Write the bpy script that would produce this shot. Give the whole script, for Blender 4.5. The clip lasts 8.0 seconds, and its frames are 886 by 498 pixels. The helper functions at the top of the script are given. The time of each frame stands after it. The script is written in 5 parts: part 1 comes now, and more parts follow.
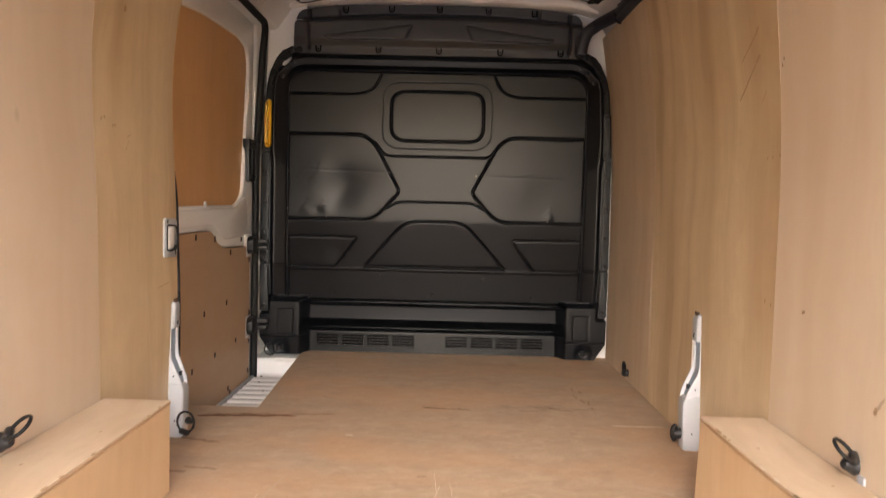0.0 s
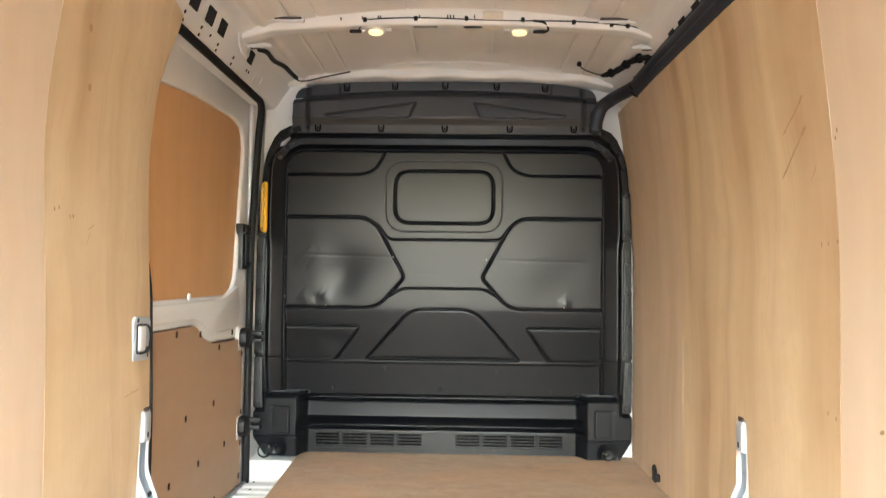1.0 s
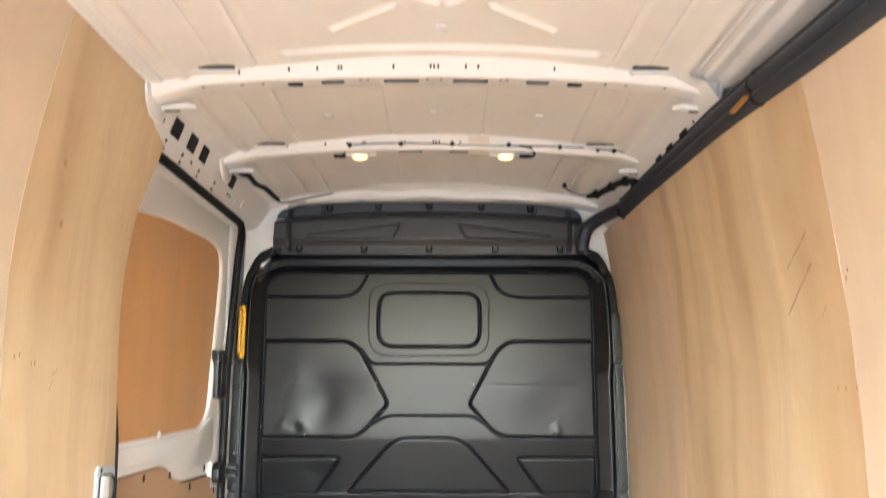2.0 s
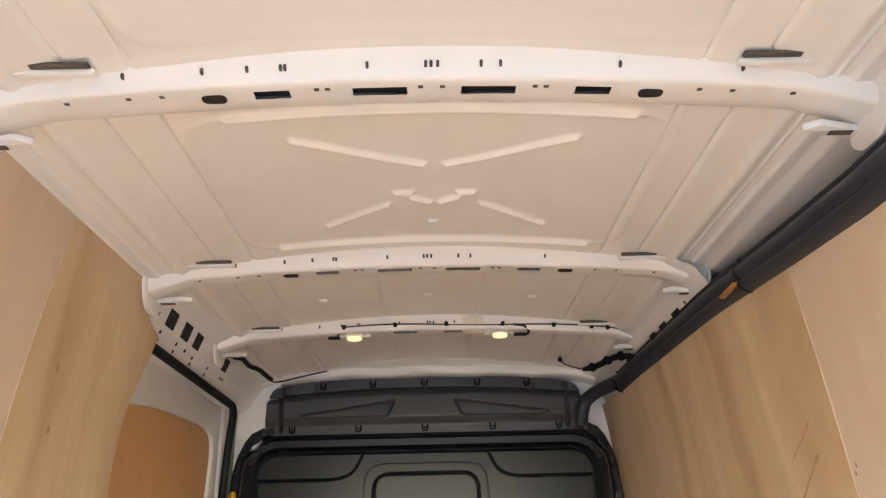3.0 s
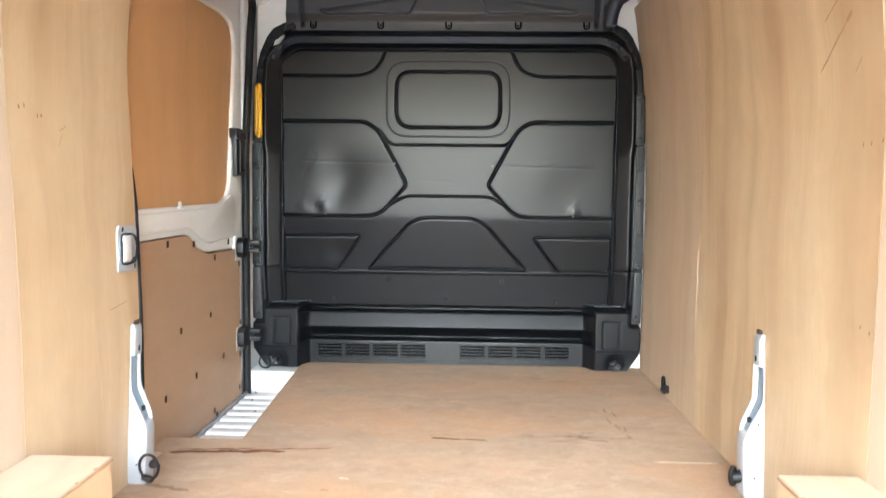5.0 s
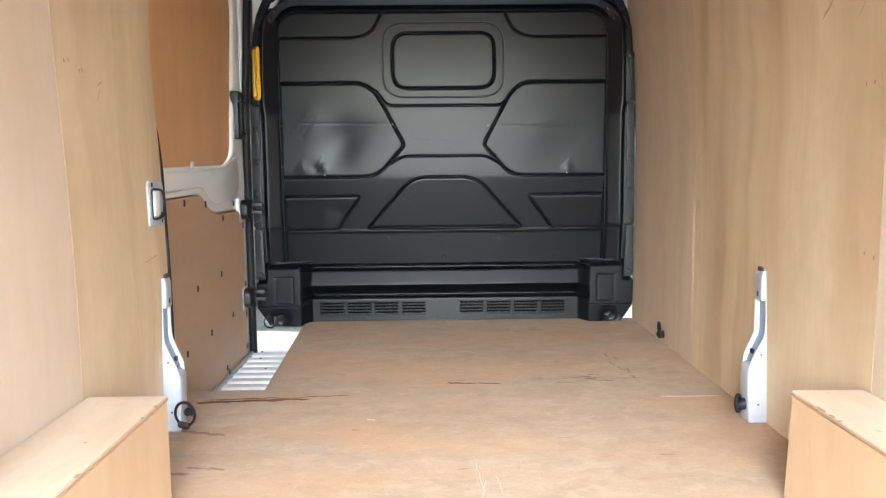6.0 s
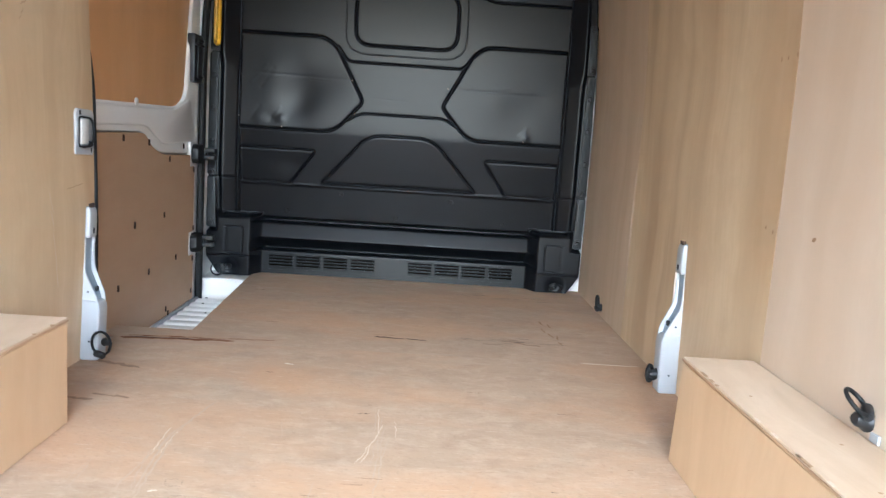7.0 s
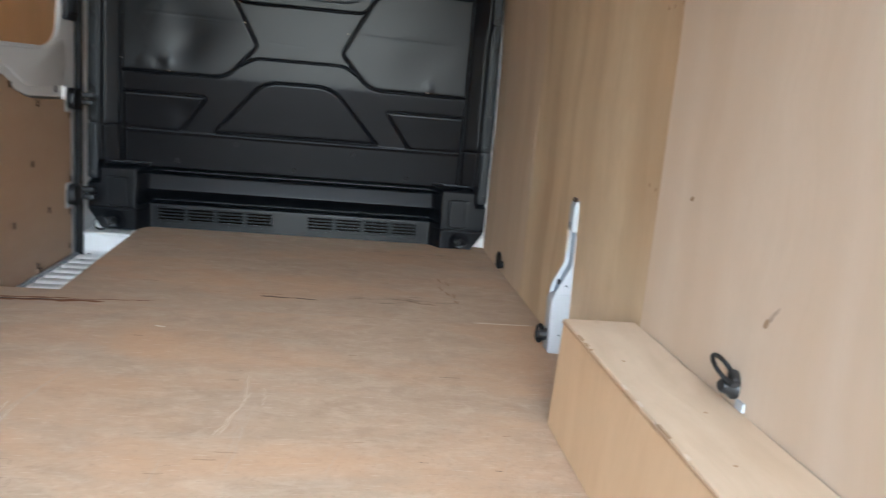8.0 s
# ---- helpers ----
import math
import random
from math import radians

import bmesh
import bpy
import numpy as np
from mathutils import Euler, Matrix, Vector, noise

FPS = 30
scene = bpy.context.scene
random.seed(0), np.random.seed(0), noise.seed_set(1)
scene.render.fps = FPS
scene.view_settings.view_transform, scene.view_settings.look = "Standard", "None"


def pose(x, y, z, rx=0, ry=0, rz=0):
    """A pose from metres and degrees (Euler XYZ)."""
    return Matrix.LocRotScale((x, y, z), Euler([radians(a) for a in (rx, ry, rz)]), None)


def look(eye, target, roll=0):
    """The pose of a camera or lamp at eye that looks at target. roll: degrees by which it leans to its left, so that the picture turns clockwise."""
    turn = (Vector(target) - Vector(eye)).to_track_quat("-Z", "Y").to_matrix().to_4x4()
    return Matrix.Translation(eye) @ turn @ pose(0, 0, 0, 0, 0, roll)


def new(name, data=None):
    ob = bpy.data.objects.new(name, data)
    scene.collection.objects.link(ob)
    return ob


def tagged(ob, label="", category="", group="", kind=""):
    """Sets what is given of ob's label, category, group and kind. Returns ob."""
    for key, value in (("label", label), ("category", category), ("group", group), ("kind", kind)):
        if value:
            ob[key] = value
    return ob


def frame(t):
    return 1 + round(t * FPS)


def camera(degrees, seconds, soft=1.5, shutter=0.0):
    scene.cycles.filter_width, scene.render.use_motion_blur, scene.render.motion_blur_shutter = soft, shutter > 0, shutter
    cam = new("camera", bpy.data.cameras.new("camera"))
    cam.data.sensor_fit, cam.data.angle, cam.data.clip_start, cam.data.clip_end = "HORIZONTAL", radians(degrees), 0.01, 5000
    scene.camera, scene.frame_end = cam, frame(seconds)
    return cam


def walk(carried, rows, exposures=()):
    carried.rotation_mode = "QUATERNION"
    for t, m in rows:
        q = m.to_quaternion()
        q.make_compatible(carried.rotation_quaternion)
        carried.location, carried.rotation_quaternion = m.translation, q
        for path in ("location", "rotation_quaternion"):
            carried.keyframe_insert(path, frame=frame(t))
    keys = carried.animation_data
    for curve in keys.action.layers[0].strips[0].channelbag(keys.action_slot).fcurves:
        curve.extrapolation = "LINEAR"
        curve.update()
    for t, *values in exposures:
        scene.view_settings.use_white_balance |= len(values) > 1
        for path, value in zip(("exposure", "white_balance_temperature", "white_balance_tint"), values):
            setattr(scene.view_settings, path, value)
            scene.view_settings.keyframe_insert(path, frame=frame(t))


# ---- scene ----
cam = camera(59.4, 8.0, soft=1.25, shutter=0.4)
PATH = [
    (0, (0.032, 0.199, 0.782), (0.02, 2.196, 0.666), 1.4),
    (0.5, (0.068, 0.354, 0.812), (0.043, 2.354, 0.804), 1.7),
    (1, (0.059, 0.482, 0.835), (0.006, 2.48, 0.911), 0.7),
    (1.5, (0.014, 0.535, 0.861), (0.016, 2.526, 1.057), 0.4),
    (2, (0.024, 0.578, 0.931), (0.026, 2.548, 1.272), 0.1),
    (2.2, (0.035, 0.574, 0.958), (0.036, 2.52, 1.422), -0.2),
    (2.5, (0.039, 0.565, 0.995), (0.045, 2.474, 1.613), -0.57),
    (2.8, (0.029, 0.555, 1.018), (0.046, 2.435, 1.724), -1.09),
    (3.05, (0.021, 0.555, 1.021), (0.043, 2.423, 1.747), -1.4),
    (3.3, (0.022, 0.568, 1.004), (0.042, 2.445, 1.695), -1.4),
    (3.5, (0.029, 0.585, 0.981), (0.042, 2.479, 1.622), -0.8),
    (3.7, (0.034, 0.598, 0.964), (0.05, 2.528, 1.489), -0.6),
    (4, (0.033, 0.638, 0.931), (0.053, 2.617, 1.224), -0.2),
    (4.5, (0.045, 0.655, 0.875), (0.065, 2.655, 0.876), 0.5),
    (5, (0.061, 0.627, 0.824), (-0.003, 2.62, 0.668), 0.6),
    (5.2, (0.031, 0.609, 0.801), (-0.036, 2.599, 0.607), 0.2),
    (5.5, (-0.024, 0.578, 0.778), (-0.073, 2.565, 0.551), -0.13),
    (5.75, (-0.069, 0.55, 0.769), (-0.081, 2.537, 0.539), -0.43),
    (6.0, (-0.094, 0.524, 0.761), (-0.068, 2.511, 0.537), -0.57),
    (6.3, (-0.071, 0.502, 0.741), (-0.018, 2.488, 0.513), -0.3),
    (6.5, (-0.03, 0.492, 0.721), (0.028, 2.477, 0.482), 1.0),
    (7, (0.094, 0.498, 0.702), (0.148, 2.477, 0.418), 3.8),
    (7.5, (0.192, 0.529, 0.692), (0.238, 2.5, 0.357), 4.1),
    (8, (0.224, 0.603, 0.703), (0.467, 2.55, 0.314), 5.0),
]
# seconds, stops, kelvin, tint
EXPOSURES = [(0.0, 2.80, 6050, 13), (0.5, 3.80, 5200, 5), (1.0, 3.84, 5300, 0), (2.0, 4.16, 5100, 1), (3.5, 3.18, 5450, 4), (4.0, 3.66, 5700, 4), (4.5, 4.22, 5200, -1), (5.0, 4.08, 4900, 1), (6.5, 3.42, 4750, 2), (7.0, 3.20, 4600, 2), (7.5, 2.98, 4750, 4), (8.0, 2.68, 4650, 1)]
walk(cam, [(t, look(eye, target, roll)) for t, eye, target, roll in PATH], EXPOSURES)

# ---- daylight from the open rear, overcast ----
world = bpy.data.worlds.new("sky")
scene.world = world
world.use_nodes = True
wn = world.node_tree
sky = wn.nodes.new("ShaderNodeTexSky")
sky.sky_type = "NISHITA"
sky.sun_disc = False
sky.sun_elevation = radians(30)
sky.sun_rotation = radians(183)
sky.dust_density = 3.0
wn.links.new(sky.outputs[0], wn.nodes["Background"].inputs[0])
wn.nodes["Background"].inputs[1].default_value = 0.11

sun_data = bpy.data.lights.new("sun", "SUN")
sun_data.energy, sun_data.angle, sun_data.color = 0.40, radians(50), (1.0, 0.98, 0.96)
sun = new("sun", sun_data)
sun.matrix_world = look((0.3, -6, 3.5), (0, 0, 0))

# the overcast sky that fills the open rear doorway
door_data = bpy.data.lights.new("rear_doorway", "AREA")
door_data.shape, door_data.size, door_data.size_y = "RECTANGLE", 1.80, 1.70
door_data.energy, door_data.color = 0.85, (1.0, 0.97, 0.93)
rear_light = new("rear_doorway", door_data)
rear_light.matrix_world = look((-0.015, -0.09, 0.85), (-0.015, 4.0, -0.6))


# ---- materials ----
def mat(name):
    m = bpy.data.materials.new(name)
    m.use_nodes = True
    nt = m.node_tree
    return m, nt, nt.nodes["Principled BSDF"]


def node(nt, kind, **values):
    n = nt.nodes.new(kind)
    for k, v in values.items():
        n.inputs[k].default_value = v
    return n


def coords(nt, scale, rnd=0.0, kind="Object"):
    """Mapped texture coordinates in metres, shifted from object to object by rnd."""
    tc = nt.nodes.new("ShaderNodeTexCoord")
    mp = node(nt, "ShaderNodeMapping", Scale=scale)
    nt.links.new(tc.outputs[kind], mp.inputs["Vector"])
    if rnd:
        oi = nt.nodes.new("ShaderNodeObjectInfo")
        mul = nt.nodes.new("ShaderNodeMath")
        mul.operation = "MULTIPLY"
        mul.inputs[1].default_value = rnd
        nt.links.new(oi.outputs["Random"], mul.inputs[0])
        comb = nt.nodes.new("ShaderNodeCombineXYZ")
        for i in range(3):
            nt.links.new(mul.outputs[0], comb.inputs[i])
        nt.links.new(comb.outputs[0], mp.inputs["Location"])
    return mp.outputs[0]


def ramp(nt, src, stops):
    r = nt.nodes.new("ShaderNodeValToRGB")
    els = r.color_ramp.elements
    while len(els) < len(stops):
        els.new(0.5)
    for e, (p, c) in zip(els, stops):
        e.position = p
        e.color = (*c, 1) if len(c) == 3 else c
    nt.links.new(src, r.inputs[0])
    return r.outputs[0]


def mix(nt, fac, a, b, blend="MIX"):
    m = nt.nodes.new("ShaderNodeMix")
    m.data_type, m.blend_type = "RGBA", blend
    for sock, v in ((m.inputs[0], fac), (m.inputs[6], a), (m.inputs[7], b)):
        if isinstance(v, (int, float)):
            sock.default_value = v
        elif isinstance(v, tuple):
            sock.default_value = (*v, 1)
        else:
            nt.links.new(v, sock)
    return m.outputs[2]


def bump(nt, src, strength, dist, bsdf):
    b = node(nt, "ShaderNodeBump", Strength=strength, Distance=dist)
    nt.links.new(src, b.inputs["Height"])
    nt.links.new(b.outputs[0], bsdf.inputs["Normal"])


def noise_tex(nt, vec, scale=1.0, detail=4.0, rough=0.55, dist=0.0):
    n = node(nt, "ShaderNodeTexNoise", Scale=scale, Detail=detail, Roughness=rough, Distortion=dist)
    nt.links.new(vec, n.inputs["Vector"])
    return n.outputs[0]


def plywood(name, light, mid, dark, grain=(1, 1, 0.06), streak=0.5, rough=0.55, knots=0.3, dirt=0.0, wide=14.0, lines=0.25):
    """Rotary-cut plywood: wavy soft bands along the grain, a few darker lines, fine pores, a few knots and, if asked, grey scuffs."""
    m, nt, bs = mat(name)
    g = Vector(grain)
    # the grain wanders: every layer is read at a place shifted by a slow noise
    wob = node(nt, "ShaderNodeTexNoise", Scale=2.2, Detail=2.0, Roughness=0.5)
    nt.links.new(coords(nt, (1, 1, 1), 13.0), wob.inputs["Vector"])
    mid_v = nt.nodes.new("ShaderNodeVectorMath")
    mid_v.operation = "MULTIPLY_ADD"
    mid_v.inputs[1].default_value, mid_v.inputs[2].default_value = (0.16, 0.16, 0.16), (-0.08, -0.08, -0.08)
    nt.links.new(wob.outputs["Color"], mid_v.inputs[0])

    def along(k, rnd, least=0.0):
        tc = nt.nodes.new("ShaderNodeTexCoord")
        add = nt.nodes.new("ShaderNodeVectorMath")
        nt.links.new(tc.outputs["Object"], add.inputs[0])
        nt.links.new(mid_v.outputs[0], add.inputs[1])
        mp = node(nt, "ShaderNodeMapping", Scale=tuple(k * max(c, least) for c in g))
        nt.links.new(add.outputs[0], mp.inputs["Vector"])
        oi = nt.nodes.new("ShaderNodeObjectInfo")
        mul = nt.nodes.new("ShaderNodeMath")
        mul.operation = "MULTIPLY"
        mul.inputs[1].default_value = rnd
        nt.links.new(oi.outputs["Random"], mul.inputs[0])
        comb = nt.nodes.new("ShaderNodeCombineXYZ")
        for i in range(3):
            nt.links.new(mul.outputs[0], comb.inputs[i])
        nt.links.new(comb.outputs[0], mp.inputs["Location"])
        return mp.outputs[0]

    broad = noise_tex(nt, along(wide, 37.0), 1, 2, 0.45)
    bands = noise_tex(nt, along(0.45 * wide, 7.0), 1, 2, 0.5)
    thin = noise_tex(nt, along(3.4 * wide, 51.0), 1, 2, 0.5)
    fibre = noise_tex(nt, along(70, 29.0), 1, 3, 0.6)
    fine = noise_tex(nt, along(260, 17.0, 0.09), 1, 3, 0.6)
    patch = noise_tex(nt, coords(nt, (2.3, 2.3, 2.3), 11.0), 1, 4)
    cloud = noise_tex(nt, coords(nt, (7, 7, 7), 19.0), 1, 5, 0.6)
    col = ramp(nt, broad, [(0.32, dark), (0.50, mid), (0.68, light)])
    col = mix(nt, 1 - streak, col, mid)
    col = mix(nt, ramp(nt, bands, [(0.45, (0, 0, 0)), (0.68, (0.5 * streak,) * 3)]), col, tuple(0.55 * a + 0.45 * b for a, b in zip(dark, mid)))
    col = mix(nt, ramp(nt, thin, [(0.58, (0, 0, 0)), (0.70, (lines,) * 3)]), col, tuple(0.85 * c for c in dark))
    col = mix(nt, ramp(nt, fibre, [(0.40, (0, 0, 0)), (0.75, (0.20,) * 3)]), col, dark)
    col = mix(nt, ramp(nt, fine, [(0.45, (0, 0, 0)), (0.8, (0.16,) * 3)]), col, dark)
    col = mix(nt, ramp(nt, patch, [(0.4, (0, 0, 0)), (0.72, (0.55,) * 3)]), col, light)
    col = mix(nt, ramp(nt, cloud, [(0.46, (0, 0, 0)), (0.70, (0.45,) * 3)]), col, tuple(0.4 * a + 0.6 * b for a, b in zip(dark, mid)))
    if knots:
        vo = node(nt, "ShaderNodeTexVoronoi", Scale=1.0, Randomness=1.0)
        nt.links.new(coords(nt, (2.6, 2.6, 1.5), 23.0), vo.inputs["Vector"])
        col = mix(nt, ramp(nt, vo.outputs["Distance"], [(0.010, (knots,) * 3), (0.035, (0, 0, 0))]), col, tuple(0.45 * c for c in dark))
    if dirt:
        d1 = noise_tex(nt, coords(nt, (9, 15, 4), 0), 1, 8, 0.72, 0.3)
        col = mix(nt, ramp(nt, d1, [(0.50, (0, 0, 0)), (0.74, (0.75 * dirt,) * 3)]), col, (0.30, 0.205, 0.14))
        d2 = noise_tex(nt, coords(nt, (11, 17, 2), 5), 1, 8, 0.78, 0.5)
        col = mix(nt, ramp(nt, d2, [(0.48, (0, 0, 0)), (0.72, (0.8 * dirt,) * 3)]), col, (0.60, 0.475, 0.36))
        d5 = noise_tex(nt, coords(nt, (2.2, 3.4, 2), 3), 1, 6, 0.65, 0.2)
        col = mix(nt, ramp(nt, d5, [(0.52, (0, 0, 0)), (0.72, (0.6 * dirt,) * 3)]), col, (0.40, 0.325, 0.25))
        d7 = noise_tex(nt, coords(nt, (1.6, 2.6, 2), 7), 1, 5, 0.6, 0.3)
        col = mix(nt, ramp(nt, d7, [(0.46, (0, 0, 0)), (0.66, (0.85 * dirt,) * 3)]), col, (0.54, 0.335, 0.19))
        d3 = noise_tex(nt, coords(nt, (14, 130, 2), 5), 1, 3, 0.6, 0.2)
        col = mix(nt, ramp(nt, d3, [(0.66, (0, 0, 0)), (0.76, (0.5 * dirt,) * 3)]), col, (0.17, 0.115, 0.08))
        d6 = noise_tex(nt, coords(nt, (22, 180, 2), 9), 1, 3, 0.6, 0.2)
        col = mix(nt, ramp(nt, d6, [(0.60, (0, 0, 0)), (0.72, (0.5 * dirt,) * 3)]), col, (0.68, 0.56, 0.44))
        d4 = noise_tex(nt, coords(nt, (120, 120, 2), 5), 1, 4, 0.7)
        col = mix(nt, ramp(nt, d4, [(0.56, (0, 0, 0)), (0.74, (0.5 * dirt,) * 3)]), col, (0.18, 0.12, 0.085))
    nt.links.new(col, bs.inputs["Base Color"])
    nt.links.new(ramp(nt, patch, [(0.3, (rough - 0.1,) * 3), (0.7, (rough + 0.12,) * 3)]), bs.inputs["Roughness"])
    bs.inputs["Specular IOR Level"].default_value = 0.35
    bump(nt, fine, 0.25, 0.0006, bs)
    return m


def paint(name, colour, rough=0.3, dirt=0.12, dirt_col=(0.4, 0.36, 0.32), coat=0.3, coat_rough=0.15):
    m, nt, bs = mat(name)
    n1 = noise_tex(nt, coords(nt, (3, 3, 3)), 1, 5, 0.6)
    n2 = noise_tex(nt, coords(nt, (40, 40, 40)), 1, 3, 0.6)
    col = mix(nt, ramp(nt, n1, [(0.45, (0, 0, 0)), (0.8, (dirt,) * 3)]), colour, dirt_col)
    nt.links.new(col, bs.inputs["Base Color"])
    nt.links.new(ramp(nt, n2, [(0.3, (rough,) * 3), (0.8, (rough + 0.15,) * 3)]), bs.inputs["Roughness"])
    bs.inputs["Coat Weight"].default_value = coat
    bs.inputs["Coat Roughness"].default_value = coat_rough
    bump(nt, n2, 0.08, 0.0005, bs)
    return m


def plastic(name, colour, rough=0.42, grain=0.25, dust=0.1, dust_col=(0.11, 0.1, 0.09)):
    m, nt, bs = mat(name)
    n1 = noise_tex(nt, coords(nt, (2.5, 2.5, 2.5)), 1, 5, 0.6)
    n2 = noise_tex(nt, coords(nt, (420, 420, 420)), 1, 2, 0.5)
    col = mix(nt, ramp(nt, n1, [(0.4, (0, 0, 0)), (0.8, (dust,) * 3)]), colour, dust_col)
    bs.inputs["Base Color"].default_value = (*colour, 1)
    bs.inputs["Roughness"].default_value = rough
    if dust:
        nt.links.new(col, bs.inputs["Base Color"])
        nt.links.new(ramp(nt, n1, [(0.3, (rough - 0.03,) * 3), (0.75, (rough + 0.04,) * 3)]), bs.inputs["Roughness"])
    if grain:
        bump(nt, n2, grain, 0.0004, bs)
    return m


def plain(name, colour, rough=0.5, metal=0.0):
    m, nt, bs = mat(name)
    n = noise_tex(nt, coords(nt, (60, 60, 60)), 1, 3, 0.6)
    nt.links.new(mix(nt, ramp(nt, n, [(0.3, (0, 0, 0)), (0.8, (0.3, 0.3, 0.3))]), colour, tuple(0.6 * c for c in colour)), bs.inputs["Base Color"])
    bs.inputs["Roughness"].default_value, bs.inputs["Metallic"].default_value = rough, metal
    return m


PLY_STREAK = plywood("ply_streaked", (0.68, 0.538, 0.345), (0.595, 0.448, 0.270), (0.425, 0.285, 0.155), (0.05, 1, 0.065), 1.0, wide=7.0, lines=0.20)
PLY_PALE = plywood("ply_pale", (0.655, 0.537, 0.405), (0.605, 0.478, 0.345), (0.54, 0.406, 0.272), (0.05, 1, 0.10), 0.65, wide=9.0, lines=0.08)
PLY_FAR = plywood("ply_front_sheet", (0.65, 0.515, 0.365), (0.59, 0.448, 0.30), (0.485, 0.348, 0.215), (0.05, 1, 0.08), 0.7, wide=8.0, lines=0.10)
PLY_FLOOR = plywood("ply_floor", (0.49, 0.378, 0.272), (0.432, 0.317, 0.215), (0.352, 0.243, 0.155), (0.16, 1, 1), 0.35, 0.5, 0.15, 0.72, 9.0, 0.10)
PLY_FLOOR.node_tree.nodes["Principled BSDF"].inputs["Specular IOR Level"].default_value = 0.22
PLY_BOX = plywood("ply_box_side", (0.66, 0.482, 0.297), (0.607, 0.427, 0.25), (0.50, 0.33, 0.177), (1, 1, 0.14), 0.45, knots=0.15, lines=0.1)
PLY_TOP = plywood("ply_box_top", (0.64, 0.515, 0.375), (0.58, 0.447, 0.31), (0.465, 0.335, 0.21), (1, 0.14, 1), 0.7, knots=0.25, wide=16.0, lines=0.16)
PLY_DOOR = plywood("ply_door", (0.50, 0.35, 0.22), (0.455, 0.305, 0.185), (0.40, 0.255, 0.15), (1, 0.12, 1), 0.25, knots=0.0, lines=0.05)
HARDBOARD = plywood("hardboard_orange", (0.72, 0.43, 0.195), (0.68, 0.39, 0.17), (0.60, 0.335, 0.14), (1, 1, 0.10), 0.4, 0.45, knots=0.0, lines=0.08)
EDGE = plywood("ply_edge", (0.58, 0.41, 0.25), (0.48, 0.32, 0.185), (0.32, 0.20, 0.11), (0.05, 0.05, 6), 1.0, knots=0.0)
WHITE = paint("white_paint", (0.83, 0.82, 0.80))
# mottled white paint, greyed in colour to offset the strong rear light
TONED_WHITE = paint("toned_white_paint", (0.42, 0.435, 0.455), 0.35, 0.3, (0.36, 0.35, 0.34))
ROOF = paint("white_primer", (0.83, 0.805, 0.765), 0.40, 0.2, (0.62, 0.57, 0.50), 0.40, 0.06)
BLACK = plastic("black_moulded_plastic", (0.0068, 0.0075, 0.0094), 0.315, 0.09, 0.0)
BLACK.node_tree.nodes["Principled BSDF"].inputs["Specular IOR Level"].default_value = 0.27
# header's black lifted to grey, painting in the roof's reflection
HEADER_LIFTED = plastic("lifted_header_plastic", (0.040, 0.0405, 0.0435), 0.34, 0.0, 0.0)
BLACK_B = plastic("black_satin_plastic", (0.013, 0.013, 0.014), 0.42)
GREY_B = plastic("charcoal_plastic", (0.034, 0.037, 0.039), 0.42)
GREY_B.node_tree.nodes["Principled BSDF"].inputs["Specular IOR Level"].default_value = 0.25
RUBBER = plastic("rubber", (0.007, 0.007, 0.007), 0.6, 0.3, 0.05)
RUBBER.node_tree.nodes["Principled BSDF"].inputs["Specular IOR Level"].default_value = 0.3
DARK = plain("dark_cavity", (0.012, 0.012, 0.014), 0.8)
HOLE = plain("shaded_hole", (0.10, 0.085, 0.07), 0.8)
PIT = plain("black_void", (0.002, 0.002, 0.002), 0.95)
PIT.node_tree.nodes["Principled BSDF"].inputs["Specular IOR Level"].default_value = 0.0
GREYPAINT = paint("grey_primer", (0.42, 0.45, 0.48), 0.4)
# blue-grey that paints the shade inside the white pillar feet
CHANNEL_SHADE = paint("shaded_channel_paint", (0.20, 0.245, 0.30), 0.4)
PAPER = plain("cream_paper", (0.72, 0.67, 0.58), 0.6)
YELLOW = plain("yellow_plastic", (0.82, 0.46, 0.008), 0.35)
AMBER = plain("amber_lens", (0.45, 0.20, 0.025), 0.35)
BARE = plain("fresh_bare_wood", (0.74, 0.66, 0.55), 0.7)
SCRATCH = plain("scratch_bare_wood", (0.66, 0.54, 0.415), 0.7)
PALE_RUB = plain("rubbed_wood", (0.485, 0.372, 0.272), 0.75)
GRIME = plain("grimy_wood", (0.30, 0.205, 0.135), 0.8)
SMUDGE = plain("grey_smudge", (0.45, 0.345, 0.25), 0.8)
PENCIL = plain("pencil_grey", (0.27, 0.20, 0.145), 0.8)
FAINT = plain("faint_stain", (0.40, 0.262, 0.145), 0.7)
KNOT = plain("knot_brown", (0.39, 0.255, 0.135), 0.7)
STAIN = plain("brown_stain", (0.31, 0.19, 0.095), 0.7)
CRACK = plain("crack_dark", (0.07, 0.04, 0.025), 0.9)
BOLT = plain("brown_bolt_hole", (0.035, 0.015, 0.008), 0.8)
FILLER = plain("pale_filler", (0.78, 0.68, 0.53), 0.7)
RAW = plain("raw_split_wood", (0.20, 0.085, 0.035), 0.9)
GROUND_GREY = plain("ground_grey", (0.16, 0.155, 0.15), 0.9)


def glow(name, colour, strength):
    m, nt, bs = mat(name)
    bs.inputs["Base Color"].default_value = (0.8, 0.75, 0.6, 1)
    bs.inputs["Emission Color"].default_value = (*colour, 1)
    bs.inputs["Emission Strength"].default_value = strength
    return m


LENS = glow("lamp_lens", (1.0, 0.62, 0.20), 0.13)


